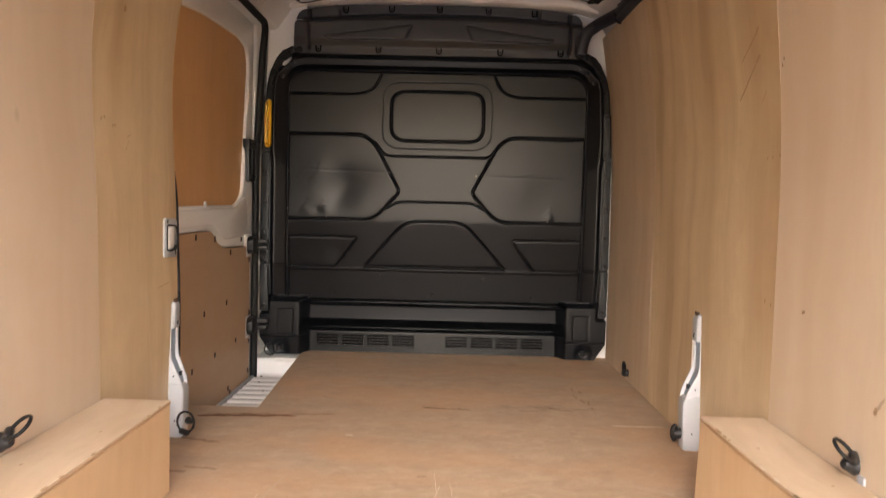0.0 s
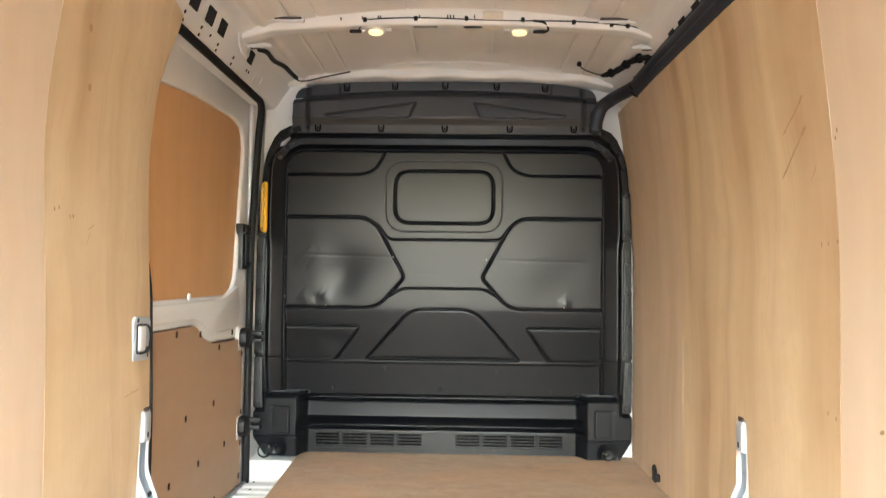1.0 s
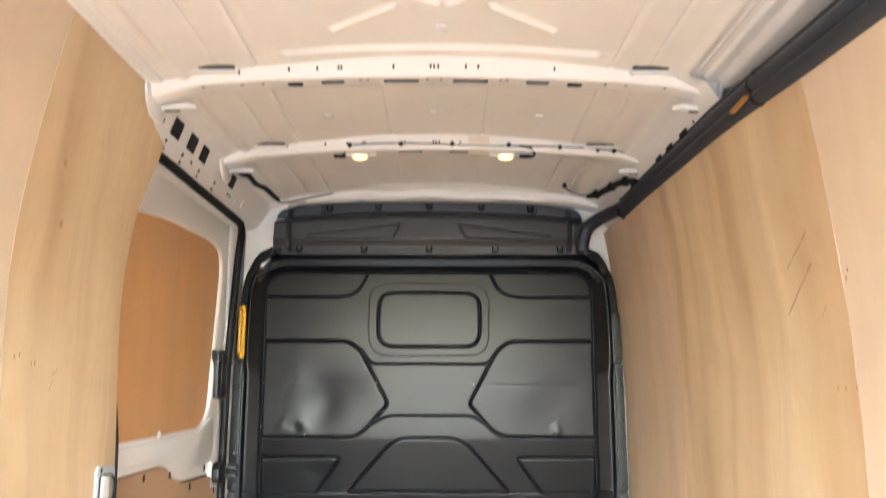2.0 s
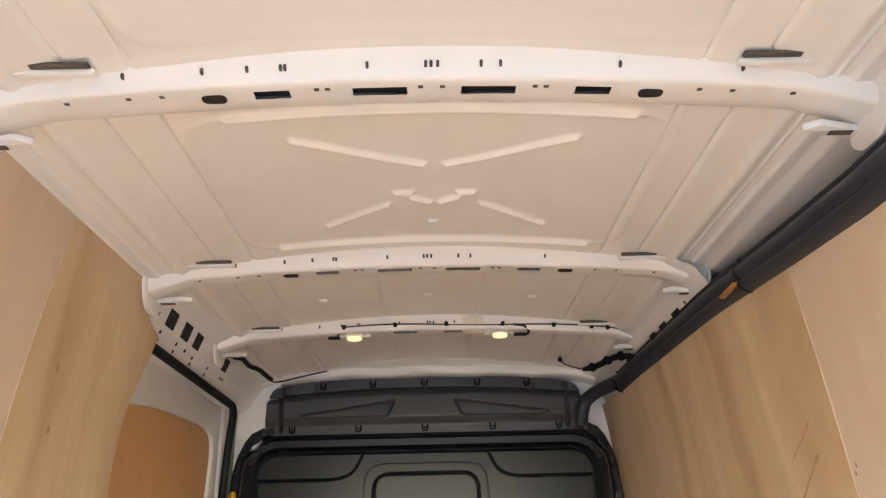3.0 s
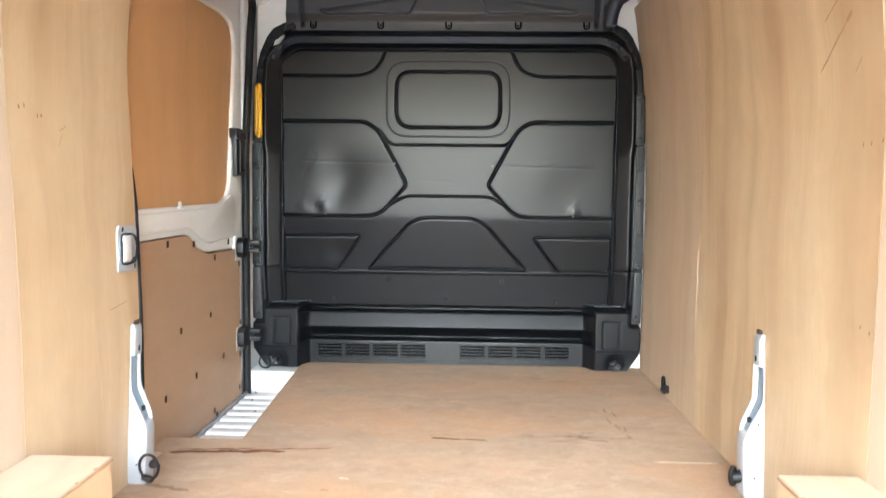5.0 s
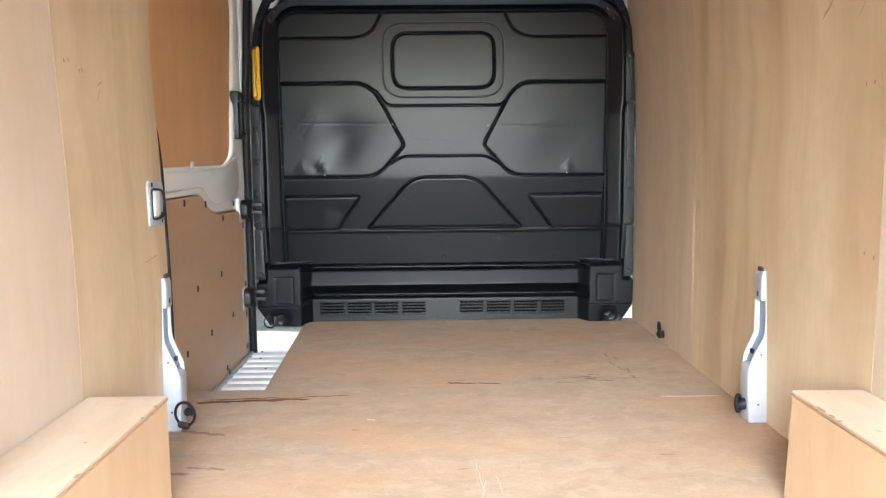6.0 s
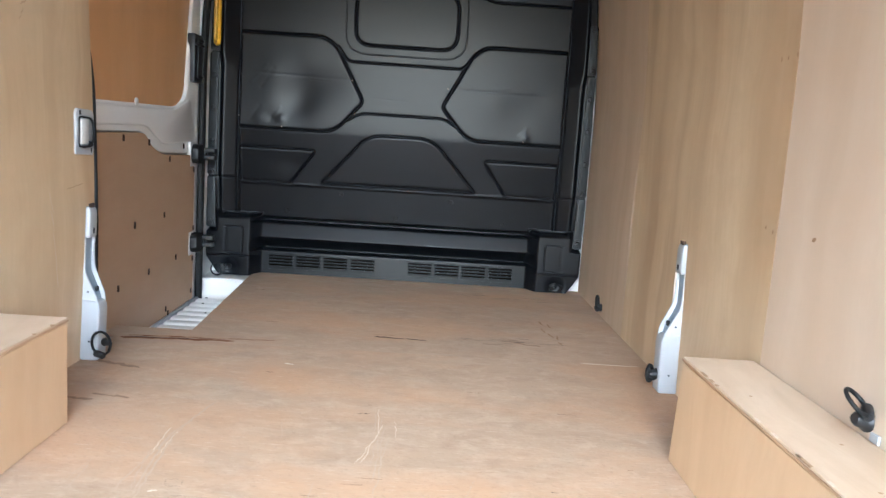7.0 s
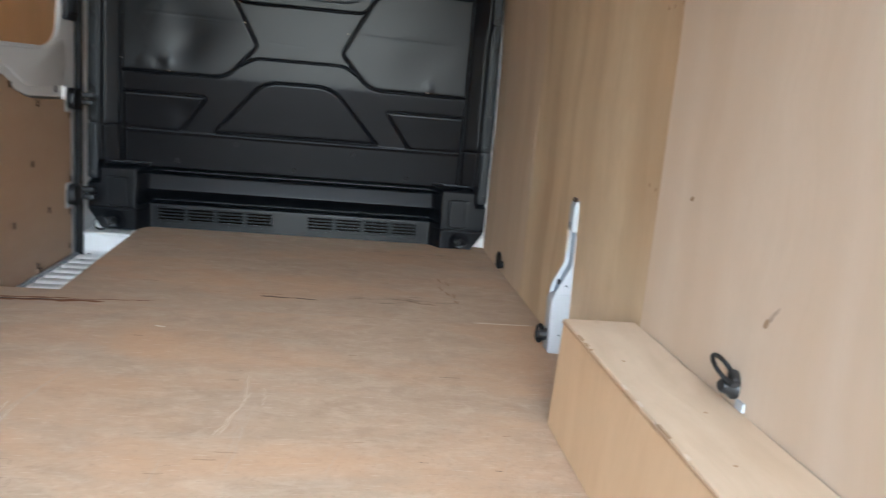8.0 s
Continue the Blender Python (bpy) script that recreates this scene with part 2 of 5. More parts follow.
# ---- mesh helpers ----
def grid_mesh(P, skip=None):
    """A sheet from an array of points P[i, j]; skip[i, j] leaves a cell open."""
    n, m = P.shape[:2]
    idx = np.arange(n * m).reshape(n, m)
    q = np.stack([idx[:-1, :-1], idx[1:, :-1], idx[1:, 1:], idx[:-1, 1:]], -1)
    q = q[~skip] if skip is not None else q.reshape(-1, 4)
    me = bpy.data.meshes.new("sheet")
    me.from_pydata(P.reshape(-1, 3).tolist(), [], q.reshape(-1, 4).tolist())
    return me


def box(x0, x1, y0, y1, z0, z1, bev=0.003, seg=2):
    bm = bmesh.new()
    bmesh.ops.create_cube(bm, size=1)
    for v in bm.verts:
        v.co = ((x0 + x1) / 2 + v.co.x * (x1 - x0), (y0 + y1) / 2 + v.co.y * (y1 - y0), (z0 + z1) / 2 + v.co.z * (z1 - z0))
    if bev:
        bmesh.ops.bevel(bm, geom=bm.edges[:], offset=bev, segments=seg, profile=0.5, affect="EDGES")
    return bm


def slab(poly, axis, a, b, bev=0.002, seg=2):
    """A flat polygon given in the two other axes, thick from a to b along the axis."""
    bm = bmesh.new()

    def put(p, d):
        c = list(p)
        c.insert("xyz".index(axis), d)
        return bm.verts.new(c)

    lo, hi = [put(p, a) for p in poly], [put(p, b) for p in poly]
    n = len(poly)
    bm.faces.new(lo)
    bm.faces.new(hi[::-1])
    for i in range(n):
        bm.faces.new((lo[i], hi[i], hi[(i + 1) % n], lo[(i + 1) % n]))
    bmesh.ops.recalc_face_normals(bm, faces=bm.faces[:])
    if bev:
        rim = [e for e in bm.edges if abs(e.verts[0].co["xyz".index(axis)] - e.verts[1].co["xyz".index(axis)]) < 1e-6]
        bmesh.ops.bevel(bm, geom=rim, offset=bev, segments=seg, profile=0.5, affect="EDGES")
    return bm


def rounded(pts, r, closed=False, seg=6):
    """The polyline with its corners rounded; r is one radius or one for each point."""
    out, n = [], len(pts)
    for i, p in enumerate(pts):
        p = np.array(p, float)
        rr = r[i] if isinstance(r, (list, tuple)) else r
        if (not closed and i in (0, n - 1)) or rr <= 0:
            out.append(tuple(p))
            continue
        a, b = np.array(pts[i - 1], float) - p, np.array(pts[(i + 1) % n], float) - p
        la, lb = np.linalg.norm(a), np.linalg.norm(b)
        d = min(rr, la * 0.48, lb * 0.48)
        a, b = p + a / la * d, p + b / lb * d
        for k in range(seg + 1):
            t = k / seg
            out.append(tuple((1 - t) ** 2 * a + 2 * t * (1 - t) * p + t * t * b))
    return out


def tube(points, r, seg=8, closed=False):
    """A round bar along the points."""
    bm = bmesh.new()
    pts = [Vector(p) for p in points]
    n, rings, up = len(pts), [], None
    for i, p in enumerate(pts):
        if closed:
            d = pts[(i + 1) % n] - pts[i - 1]
        else:
            d = pts[min(i + 1, n - 1)] - pts[max(i - 1, 0)]
        d.normalize()
        if up is None:
            up = d.orthogonal()
        up = (up - d * up.dot(d)).normalized()
        side = d.cross(up)
        rings.append([bm.verts.new(p + r * (math.cos(2 * math.pi * k / seg) * up + math.sin(2 * math.pi * k / seg) * side)) for k in range(seg)])
    for i in range(n if closed else n - 1):
        a, b = rings[i], rings[(i + 1) % n]
        for k in range(seg):
            bm.faces.new((a[k], a[(k + 1) % seg], b[(k + 1) % seg], b[k]))
    if not closed:
        bm.faces.new(rings[0][::-1])
        bm.faces.new(rings[-1])
    bmesh.ops.recalc_face_normals(bm, faces=bm.faces[:])
    return bm


def lathe(profile, base, axis, seg=20):
    """A turned body: profile rows (radius, height) along axis from base."""
    bm = bmesh.new()
    ax = Vector(axis).normalized()
    u = ax.orthogonal().normalized()
    w = ax.cross(u)
    rings = []
    for r, h in profile:
        c = Vector(base) + ax * h
        rings.append([bm.verts.new(c + max(r, 1e-4) * (math.cos(2 * math.pi * k / seg) * u + math.sin(2 * math.pi * k / seg) * w)) for k in range(seg)])
    for a, b in zip(rings, rings[1:]):
        for k in range(seg):
            bm.faces.new((a[k], a[(k + 1) % seg], b[(k + 1) % seg], b[k]))
    bm.faces.new(rings[0][::-1])
    bm.faces.new(rings[-1])
    bmesh.ops.recalc_face_normals(bm, faces=bm.faces[:])
    return bm


def merged(*bms):
    out = bms[0]
    for b in bms[1:]:
        me = bpy.data.meshes.new("tmp")
        b.to_mesh(me)
        out.from_mesh(me)
        b.free()
        bpy.data.meshes.remove(me)
    return out


def root_of(ob):
    while ob.parent:
        ob = ob.parent
    return ob


def part(name, bm, material, parent, label="", smooth=35):
    """Links a bmesh or mesh, given in world metres, as one object under a thing, a part or nothing."""
    if isinstance(bm, bpy.types.Mesh):
        me = bm
    else:
        me = bpy.data.meshes.new(name)
        bm.to_mesh(me)
        bm.free()
    me.name = name
    me.materials.append(material)
    if smooth:
        me.shade_smooth()
        me.set_sharp_from_angle(angle=radians(smooth))
    ob = new(name, me)
    if parent:
        base = root_of(parent).location
        me.transform(Matrix.Translation(-base))
        ob.parent = parent
    if label:
        ob["label"] = label
    return ob


def thing(name, base, label, category, group="", kind=""):
    ob = new(name)
    ob.location = base
    ob.empty_display_size = 0.05
    return tagged(ob, label, category, group, kind)


def structure(name, bm, material, label, category="", smooth=35):
    return tagged(part(name, bm, material, None, smooth=smooth), label, category or name.split("_")[0], kind="structure")


def sstep(a, b, x):
    t = np.clip((x - a) / (b - a), 0, 1)
    return t * t * (3 - 2 * t)


def dist_line(X, Z, pts, closed=False):
    """Distance of every (X, Z) from a polyline."""
    best = np.full(X.shape, 9.0)
    seq = list(pts) + ([pts[0]] if closed else [])
    for (x0, z0), (x1, z1) in zip(seq, seq[1:]):
        dx, dz = x1 - x0, z1 - z0
        t = np.clip(((X - x0) * dx + (Z - z0) * dz) / (dx * dx + dz * dz + 1e-12), 0, 1)
        best = np.minimum(best, np.hypot(X - x0 - t * dx, Z - z0 - t * dz))
    return best


def inside(X, Z, pts):
    hit = np.zeros(X.shape, bool)
    for (x0, z0), (x1, z1) in zip(pts, list(pts[1:]) + [pts[0]]):
        if z0 != z1:
            hit ^= ((z0 > Z) != (z1 > Z)) & (X < (x1 - x0) * (Z - z0) / (z1 - z0) + x0)
    return hit


# ---- plan ----
REAR, FRONT = -0.05, 4.16          # rear door opening and bulkhead
CX = -0.037                       # middle of the bulkhead
SEAM_L, EDGE_L = 2.20, 2.78       # left lining: panel joint and front edge
SEAM_R1, SEAM_R2, END_R = 2.17, 3.345, 4.20
FLOOR_JOINT = 2.950

PROFILE_L = [(-0.870, 0.0), (-0.868, 0.45), (-0.874, 0.75), (-0.886, 1.0), (-0.890, 1.15), (-0.882, 1.28), (-0.862, 1.42), (-0.840, 1.55), (-0.800, 1.756)]
PROFILE_R = [(0.864, 0.0), (0.866, 0.5), (0.866, 0.9), (0.856, 1.1), (0.842, 1.25), (0.826, 1.4), (0.806, 1.55), (0.790, 1.635)]


def bowed(profile, y0, y1, thick, sign, shape=((0, 0), (1, 0))):
    """A lining panel that follows the bowed side of the body."""
    zs = np.linspace(profile[0][1], profile[-1][1], 64)
    xs = np.interp(zs, [p[1] for p in profile], [p[0] for p in profile])
    k = np.ones(7) / 7
    xs[3:-3] = np.convolve(xs, k, "valid")
    bm = bmesh.new()
    rows = []
    for x, z in zip(xs, zs):
        e = float(np.interp(z, [q[0] for q in shape], [q[1] for q in shape]))
        rows.append([bm.verts.new((x + sign * dx, y, z)) for dx, y in ((0, y0), (0, y1 + e), (thick, y1 + e), (thick, y0))])
    for a, b in zip(rows, rows[1:]):
        for k in range(4):
            bm.faces.new((a[k], a[(k + 1) % 4], b[(k + 1) % 4], b[k]))
    bm.faces.new(rows[0])
    bm.faces.new(rows[-1][::-1])
    bmesh.ops.recalc_face_normals(bm, faces=bm.faces[:])
    sharp = [e for e in bm.edges if abs(e.verts[0].co.z - e.verts[1].co.z) > 1e-4]
    bmesh.ops.bevel(bm, geom=sharp, offset=0.0003, segments=1, affect="EDGES")
    return bm


# ---- outside: ground and the closed body ----
# unseen ground, its grey chosen for the light it bounces into the van
structure("ground", box(-400, 400, -400, 400, -0.85, -0.65, 0), GROUND_GREY, "unseen grey ground around the van, toned for bounced light", "ground", 0)
structure("wall_left", box(-1.06, -1.03, REAR, 4.4, -0.2, 1.95, 0), WHITE, "white steel outer side of the van body", "wall", 0)
structure("wall_right", box(1.0, 1.03, REAR, 4.4, -0.2, 1.95, 0), WHITE, "white steel outer side of the van body", "wall", 0)
structure("wall_front", box(-1.03, 1.0, 4.30, 4.34, -0.2, 1.95, 0), WHITE, "white painted steel frame behind the bulkhead", "wall", 0)
structure("underbody", box(-1.03, 1.0, REAR, 4.30, -0.65, -0.125, 0), WHITE, "white steel underbody below the floor", "floor", 0)

# unseen header, added to cut skylight and darken the upper bulkhead's reflection
structure("trim_rear_header", box(-1.03, 1.0, REAR - 0.02, REAR + 0.04, 1.69, 1.95, 0.01), WHITE, "unseen white header added above the rear opening to cut light", "trim", 40)

# roof sheet with pressed beads
xs = np.linspace(-0.86, 0.84, 426)
ys = np.concatenate([np.linspace(REAR, 1.84, 150)[:-1], np.linspace(1.84, 2.64, 270)[:-1], np.linspace(2.64, 4.3, 120)])
X, Y = np.meshgrid(xs, ys, indexing="ij")
Z = 1.838 - 0.075 * (X / 0.8) ** 2


def bead(pts, h, w):
    return h * np.exp(-((dist_line(X, Y, pts) / w) ** 2))


for s in (-1, 1):
    c = 0.025
    for line in ([(c + s * 0.30, 1.99), (c + s * 0.11, 2.09), (c + s * 0.028, 2.122)], [(c + s * 0.095, 2.27), (c + s * 0.06, 2.27)],
                 [(c + s * 0.055, 2.30), (c + s * 0.015, 2.325)], [(c + s * 0.12, 2.335), (c + s * 0.28, 2.45)]):
        Z -= bead(line, 0.011, 0.0085)
    for x in (0.50, 0.60):
        Z += bead([(s * x, REAR), (s * x, 4.2)], 0.006, 0.0045)
    Z -= bead([(s * 0.70, REAR), (s * 0.70, 4.2)], 0.008, 0.014)
for y0, y1 in ((1.885, 2.57), (1.02, 1.64)):
    Z -= 0.003 * np.exp(-((dist_line(X, Y, rounded([(-0.48, y0), (0.52, y0), (0.52, y1), (-0.48, y1)], 0.09, True), True) / 0.010) ** 2))
for y, w in ((1.885, 0.40), (2.57, 0.42), (0.98, 0.46)):
    Z -= bead([(0.02 - w, y), (0.02 + w, y)], 0.011, 0.012)
for y in (3.16, 3.6):
    for x in (-0.16, 0.17):
        Z += bead([(x, y - 0.3), (x, y + 0.3)], 0.003, 0.004)
roof = grid_mesh(np.stack([X, Y, Z], -1))
structure("ceiling", roof, ROOF, "off-white painted bare steel van roof with pressed beads", "ceiling", 60)
structure("roof", box(-1.06, 1.03, REAR, 4.4, 1.95, 1.98, 0), WHITE, "white steel outer roof of the van", "roof", 0)


# ---- roof beams ----
def beam_z(x):
    """Underside of a roof bow."""
    a = np.abs(np.asarray(x, float) - 0.0)
    return 1.79 - 0.034 * (a / 0.75) ** 2 - 0.22 * np.clip(a - 0.68, 0, None)


def roof_beam(y0, half, slots, ovals, dots, depth=0.15):
    """A pressed hat-section bow across the roof: flank towards the rear, lip underneath with openings, flank towards the front."""
    ob = thing("roof_beam", (0, y0 + 0.07, 1.80), "white painted pressed-steel roof bow with slotted openings", "roof beam", "roof bows")
    cuts = sorted({-half, half, *[v for s in slots for v in s], *np.linspace(-half, half, 61).round(4)})
    xs = np.array(cuts)
    zb = beam_z(xs)
    rows = [(y0 + 0.004, zb + 0.060), (y0 + 0.014, zb + 0.046), (y0 + 0.024, zb + 0.040), (y0 + 0.040, zb + 0.008), (y0 + 0.044, zb + 0.002), (y0 + 0.052, zb),
            (y0 + 0.066, zb), (y0 + 0.092, zb + 0.001), (y0 + depth - 0.03, zb + 0.002), (y0 + depth - 0.022, zb + 0.006), (y0 + depth, zb + 0.05)]
    P = np.stack([np.stack([xs, np.full_like(xs, y), z], -1) for y, z in rows], 1)
    skip = np.zeros((len(xs) - 1, len(rows) - 1), bool)
    mid = (xs[:-1] + xs[1:]) / 2
    for a, b in slots:
        skip[(mid > a) & (mid < b), 6] = True
    part("body", grid_mesh(P, skip), WHITE, ob, smooth=50)
    # a dark plate above each slot stands in for the shade inside
    for a, b in slots:
        z = float(beam_z((a + b) / 2))
        part("slot_cavity", box(a - 0.015, b + 0.015, y0 + 0.056, y0 + 0.104, z + 0.014, z + 0.018, 0.001, 1), DARK, ob)
    for x in ovals:
        z = float(beam_z(x))
        bm = slab(rounded([(x - 0.022, y0 + 0.070), (x + 0.022, y0 + 0.070), (x + 0.022, y0 + 0.096), (x - 0.022, y0 + 0.096)], 0.022, True), "z", z - 0.0012, z + 0.004, 0)
        part("oval_hole", bm, DARK, ob)
    for x, dy, w, h in dots:
        zb = float(beam_z(x))
        if dy < 0.05:
            part("punched_slot", box(x - w / 2, x + w / 2, y0 + 0.026, y0 + 0.036, zb + 0.024 - h / 2, zb + 0.024 + h / 2, 0.001, 1), HOLE, ob)
        else:
            part("punched_slot", box(x - w / 2, x + w / 2, y0 + dy - h / 2, y0 + dy + h / 2, zb - 0.0012, zb + 0.003, 0.0005, 1), HOLE, ob)
    for s in (-1, 1):
        x1 = s * half
        z = float(beam_z(x1))
        part("end_bracket", slab(rounded([(y0 - 0.005, z + 0.045), (y0 + 0.155, z + 0.045), (y0 + 0.150, z - 0.030), (y0 + 0.120, z - 0.052), (y0 + 0.050, z - 0.052), (y0 + 0.020, z - 0.020)], 0.012, True), "x", x1 - 0.004, x1 + 0.004, 0.001), WHITE, ob)
        gusset = rounded([(s * 0.69, y0 + depth - 0.035), (x1, y0 + depth + 0.004), (x1, y0 + depth - 0.032), (s * 0.72, y0 + depth - 0.055)], 0.008, True)
        part("gusset", slab(gusset, "z", z - 0.010, z + 0.004, 0.003), WHITE, ob)
        xm = s * (abs(x1) - 0.035)
        part("gusset_slot", box(xm - 0.022, xm + 0.022, y0 + depth - 0.034, y0 + depth - 0.018, z - 0.0115, z - 0.008, 0.001, 1), HOLE, ob)
        xa = s * 0.600
        zt = 1.838 - 0.075 * (xa / 0.8) ** 2
        part("side_slot", box(xa - 0.050, xa + 0.050, y0 - 0.022, y0 - 0.008, zt - 0.008, zt - 0.002, 0.001), HOLE, ob)
        part("lap_strip", box(xa + s * 0.03 - 0.085, xa + s * 0.03 + 0.085, y0 - 0.006, y0 + 0.010, zt - 0.014, zt - 0.004, 0.003), WHITE, ob)
    return ob


SLOTS = [(-0.325, -0.26), (-0.145, -0.045), (0.055, 0.155), (0.265, 0.33)]
OVALS = [-0.40, 0.405]
DOTS = [(x, 0.042, 0.005, 0.010) for x in (-0.55, -0.41, -0.33, -0.27, -0.262, -0.115, -0.01, 0.0, 0.012, 0.09, 0.125, 0.34, 0.56, 0.69)]
DOTS += [(x, 0.066, 0.009, 0.008) for x in (-0.66, -0.55, -0.49, -0.21, -0.19, -0.02, 0.02, 0.19, 0.21, 0.49, 0.55, 0.66)]
roof_beam(0.88, 0.79, SLOTS, OVALS, DOTS)
roof_beam(1.672, 0.80, [(0.972 * a + 0.022, 0.972 * b + 0.022) for a, b in SLOTS], [0.972 * x + 0.022 for x in OVALS], [(0.972 * x + 0.022, *d) for x, *d in DOTS])
roof_beam(2.622, 0.80, SLOTS, OVALS, DOTS)
roof_beam(3.318, 0.79, [(-0.14, -0.05), (0.05, 0.13)], [], DOTS[:10])

# front header under the roof edge
xs = np.linspace(-0.80, 0.75, 64)
zt = 1.794 - 0.022 * ((xs - CX) / 0.7) ** 2 + 0.004 * np.cos((xs - CX) * 2 * math.pi / 0.33) - 0.12 * np.clip(np.abs(xs - CX) - 0.64, 0, None)
prof = [(4.295, -0.01), (4.115, -0.012), (4.103, -0.006), (4.10, 0.004), (4.102, 0.022), (4.09, 0.03), (4.05, 0.034), (4.03, 0.045), (4.02, 0.08)]
P = np.stack([np.stack([xs, np.full_like(xs, y), zt + dz], -1) for y, dz in prof], 1)
structure("trim_header", grid_mesh(P), WHITE, "white painted steel header above the bulkhead", "trim", 50)

# side rails between lining and roof
SLANT = rounded([(-0.985, 1.630), (-0.862, 1.640), (-0.848, 1.652), (-0.780, 1.752), (-0.740, 1.766), (-0.722, 1.785), (-0.76, 1.81)], [0, 0.006, 0.006, 0.015, 0.015, 0.01, 0], False)
ROLL = rounded([(-0.90, 1.72), (-0.812, 1.742), (-0.795, 1.762), (-0.765, 1.762), (-0.755, 1.778), (-0.735, 1.772), (-0.725, 1.785), (-0.76, 1.81)], 0.006, False)
for name, pts, y0, y1, s, dx in (("trim_rail_door", SLANT, 2.70, 4.2, 1, 0), ("trim_rail_left", ROLL, REAR, 2.72, 1, 0), ("trim_rail_right", SLANT, 2.60, 4.2, -1, -0.035), ("trim_rail_rear", ROLL, REAR, 2.62, -1, -0.01)):
    ys = np.linspace(y0, y1, 40)
    P = np.stack([np.stack([np.full_like(ys, s * x + dx), ys, np.full_like(ys, z)], -1) for x, z in pts], 0)
    structure(name, grid_mesh(P), WHITE, "white painted steel cant rail under the roof edge", "trim", 40)

for s, dx, y in ((1, 0, 2.70),):
    cap = [(s * x + dx, z) for x, z in ((-0.97, 1.63), (-0.848, 1.655), (-0.780, 1.752), (-0.735, 1.772), (-0.97, 1.80))]
    structure("trim_rail_cap", slab(cap, "y", y, y + 0.022, 0.003), WHITE, "white painted steel end of the cant rail", "trim", 40)

# square openings in the left rail, dark inside
def rail_patch(s, y, h, w, t, d, name, material, parent):
    """A small box on the slanted face of a cant rail: y along, t across it, d proud; s is the side."""
    along, up, n = Vector((0, 1, 0)), Vector((s * -0.508, -0.5 if h > 0.03 else -0.2, 0.861)), Vector((s * -0.861, 0, -0.508))
    c = Vector((s * 0.852 - (0.035 if s > 0 else 0), y + 0.5 * t if h > 0.03 else y + 0.2 * t, 1.630)) + up * t
    bm = bmesh.new()
    bmesh.ops.create_cube(bm, size=1)
    for v in bm.verts:
        v.co = c + along * (v.co.x * w) + up * (v.co.y * h) + n * (v.co.z * d)
    bmesh.ops.bevel(bm, geom=bm.edges[:], offset=min(0.0015, d * 0.3), segments=1, affect="EDGES")
    return part(name, bm, material, parent)


for s in (-1, 1):
    rail = thing("rail_openings", (s * 0.79, 3.1, 1.71), "row of square black openings in the white cant rail", "rail opening", "rail openings")
    for y, h, w in ((2.905, 0.050, 0.070), (3.055, 0.050, 0.068), (3.182, 0.049, 0.062), (3.55, 0.046, 0.060)):
        rail_patch(s, y, h if s < 0 else 0.024, w, 0.096 if s < 0 else 0.078, 0.003, "opening", DARK, rail)
    for y, t in ((2.80, 0.085), (2.885, 0.045), (2.90, 0.02), (3.04, 0.045), (3.05, 0.02), (3.13, 0.045), (3.22, 0.04), (3.23, 0.02), (3.40, 0.045), (3.41, 0.02), (3.58, 0.045), (3.61, 0.045)):
        rail_patch(s, y, 0.009, 0.0055, t, 0.003, "punched_slot", DARK, rail)
    for y, t in ((3.70, 0.040), (3.79, 0.055)):
        rail_patch(s, y, 0.028, 0.016, t, 0.005, "tab", WHITE, rail)

# small square tabs glued to the roof
for x, y in ((0.02, 2.46), (-0.005, 3.09), (-0.36, 3.09), (0.35, 3.09)):
    z = 1.838 - 0.075 * (x / 0.8) ** 2
    ob = thing("roof_tab", (x, y, z - 0.004), "small square white pad stuck to the van roof", "pad", "roof pads")
    part("pad", box(x - 0.013, x + 0.013, y - 0.017, y + 0.017, z - 0.007, z + 0.001, 0.002), WHITE, ob)

# ---- interior lamps on the front bow, with their cable ----
for x in (-0.288, 0.264):
    y, z = 3.425, float(beam_z(x))
    ob = thing("ceiling_light", (x, y, z), "small oval warm-white interior lamp, switched on, under the roof bow", "lamp", "van interior lamps")
    housing = lathe([(0.0, 0), (0.036, 0), (0.037, 0.005), (0.033, 0.009), (0, 0.009)], (x, y, z + 0.004), (0, 0, -1), 28)
    lens = lathe([(0.027, 0), (0.028, 0.004), (0.026, 0.009), (0.019, 0.012), (0.0, 0.013)], (x, y, z - 0.004), (0, 0, -1), 28)
    part("housing", housing, WHITE, ob)
    part("lens", lens, LENS, ob, "glowing frosted lens")
    for s in (-1, 1):
        part("clip", box(x + s * 0.05 - 0.012, x + s * 0.05 + 0.012, y - 0.014, y + 0.014, z - 0.006, z + 0.006, 0.003), WHITE, ob)

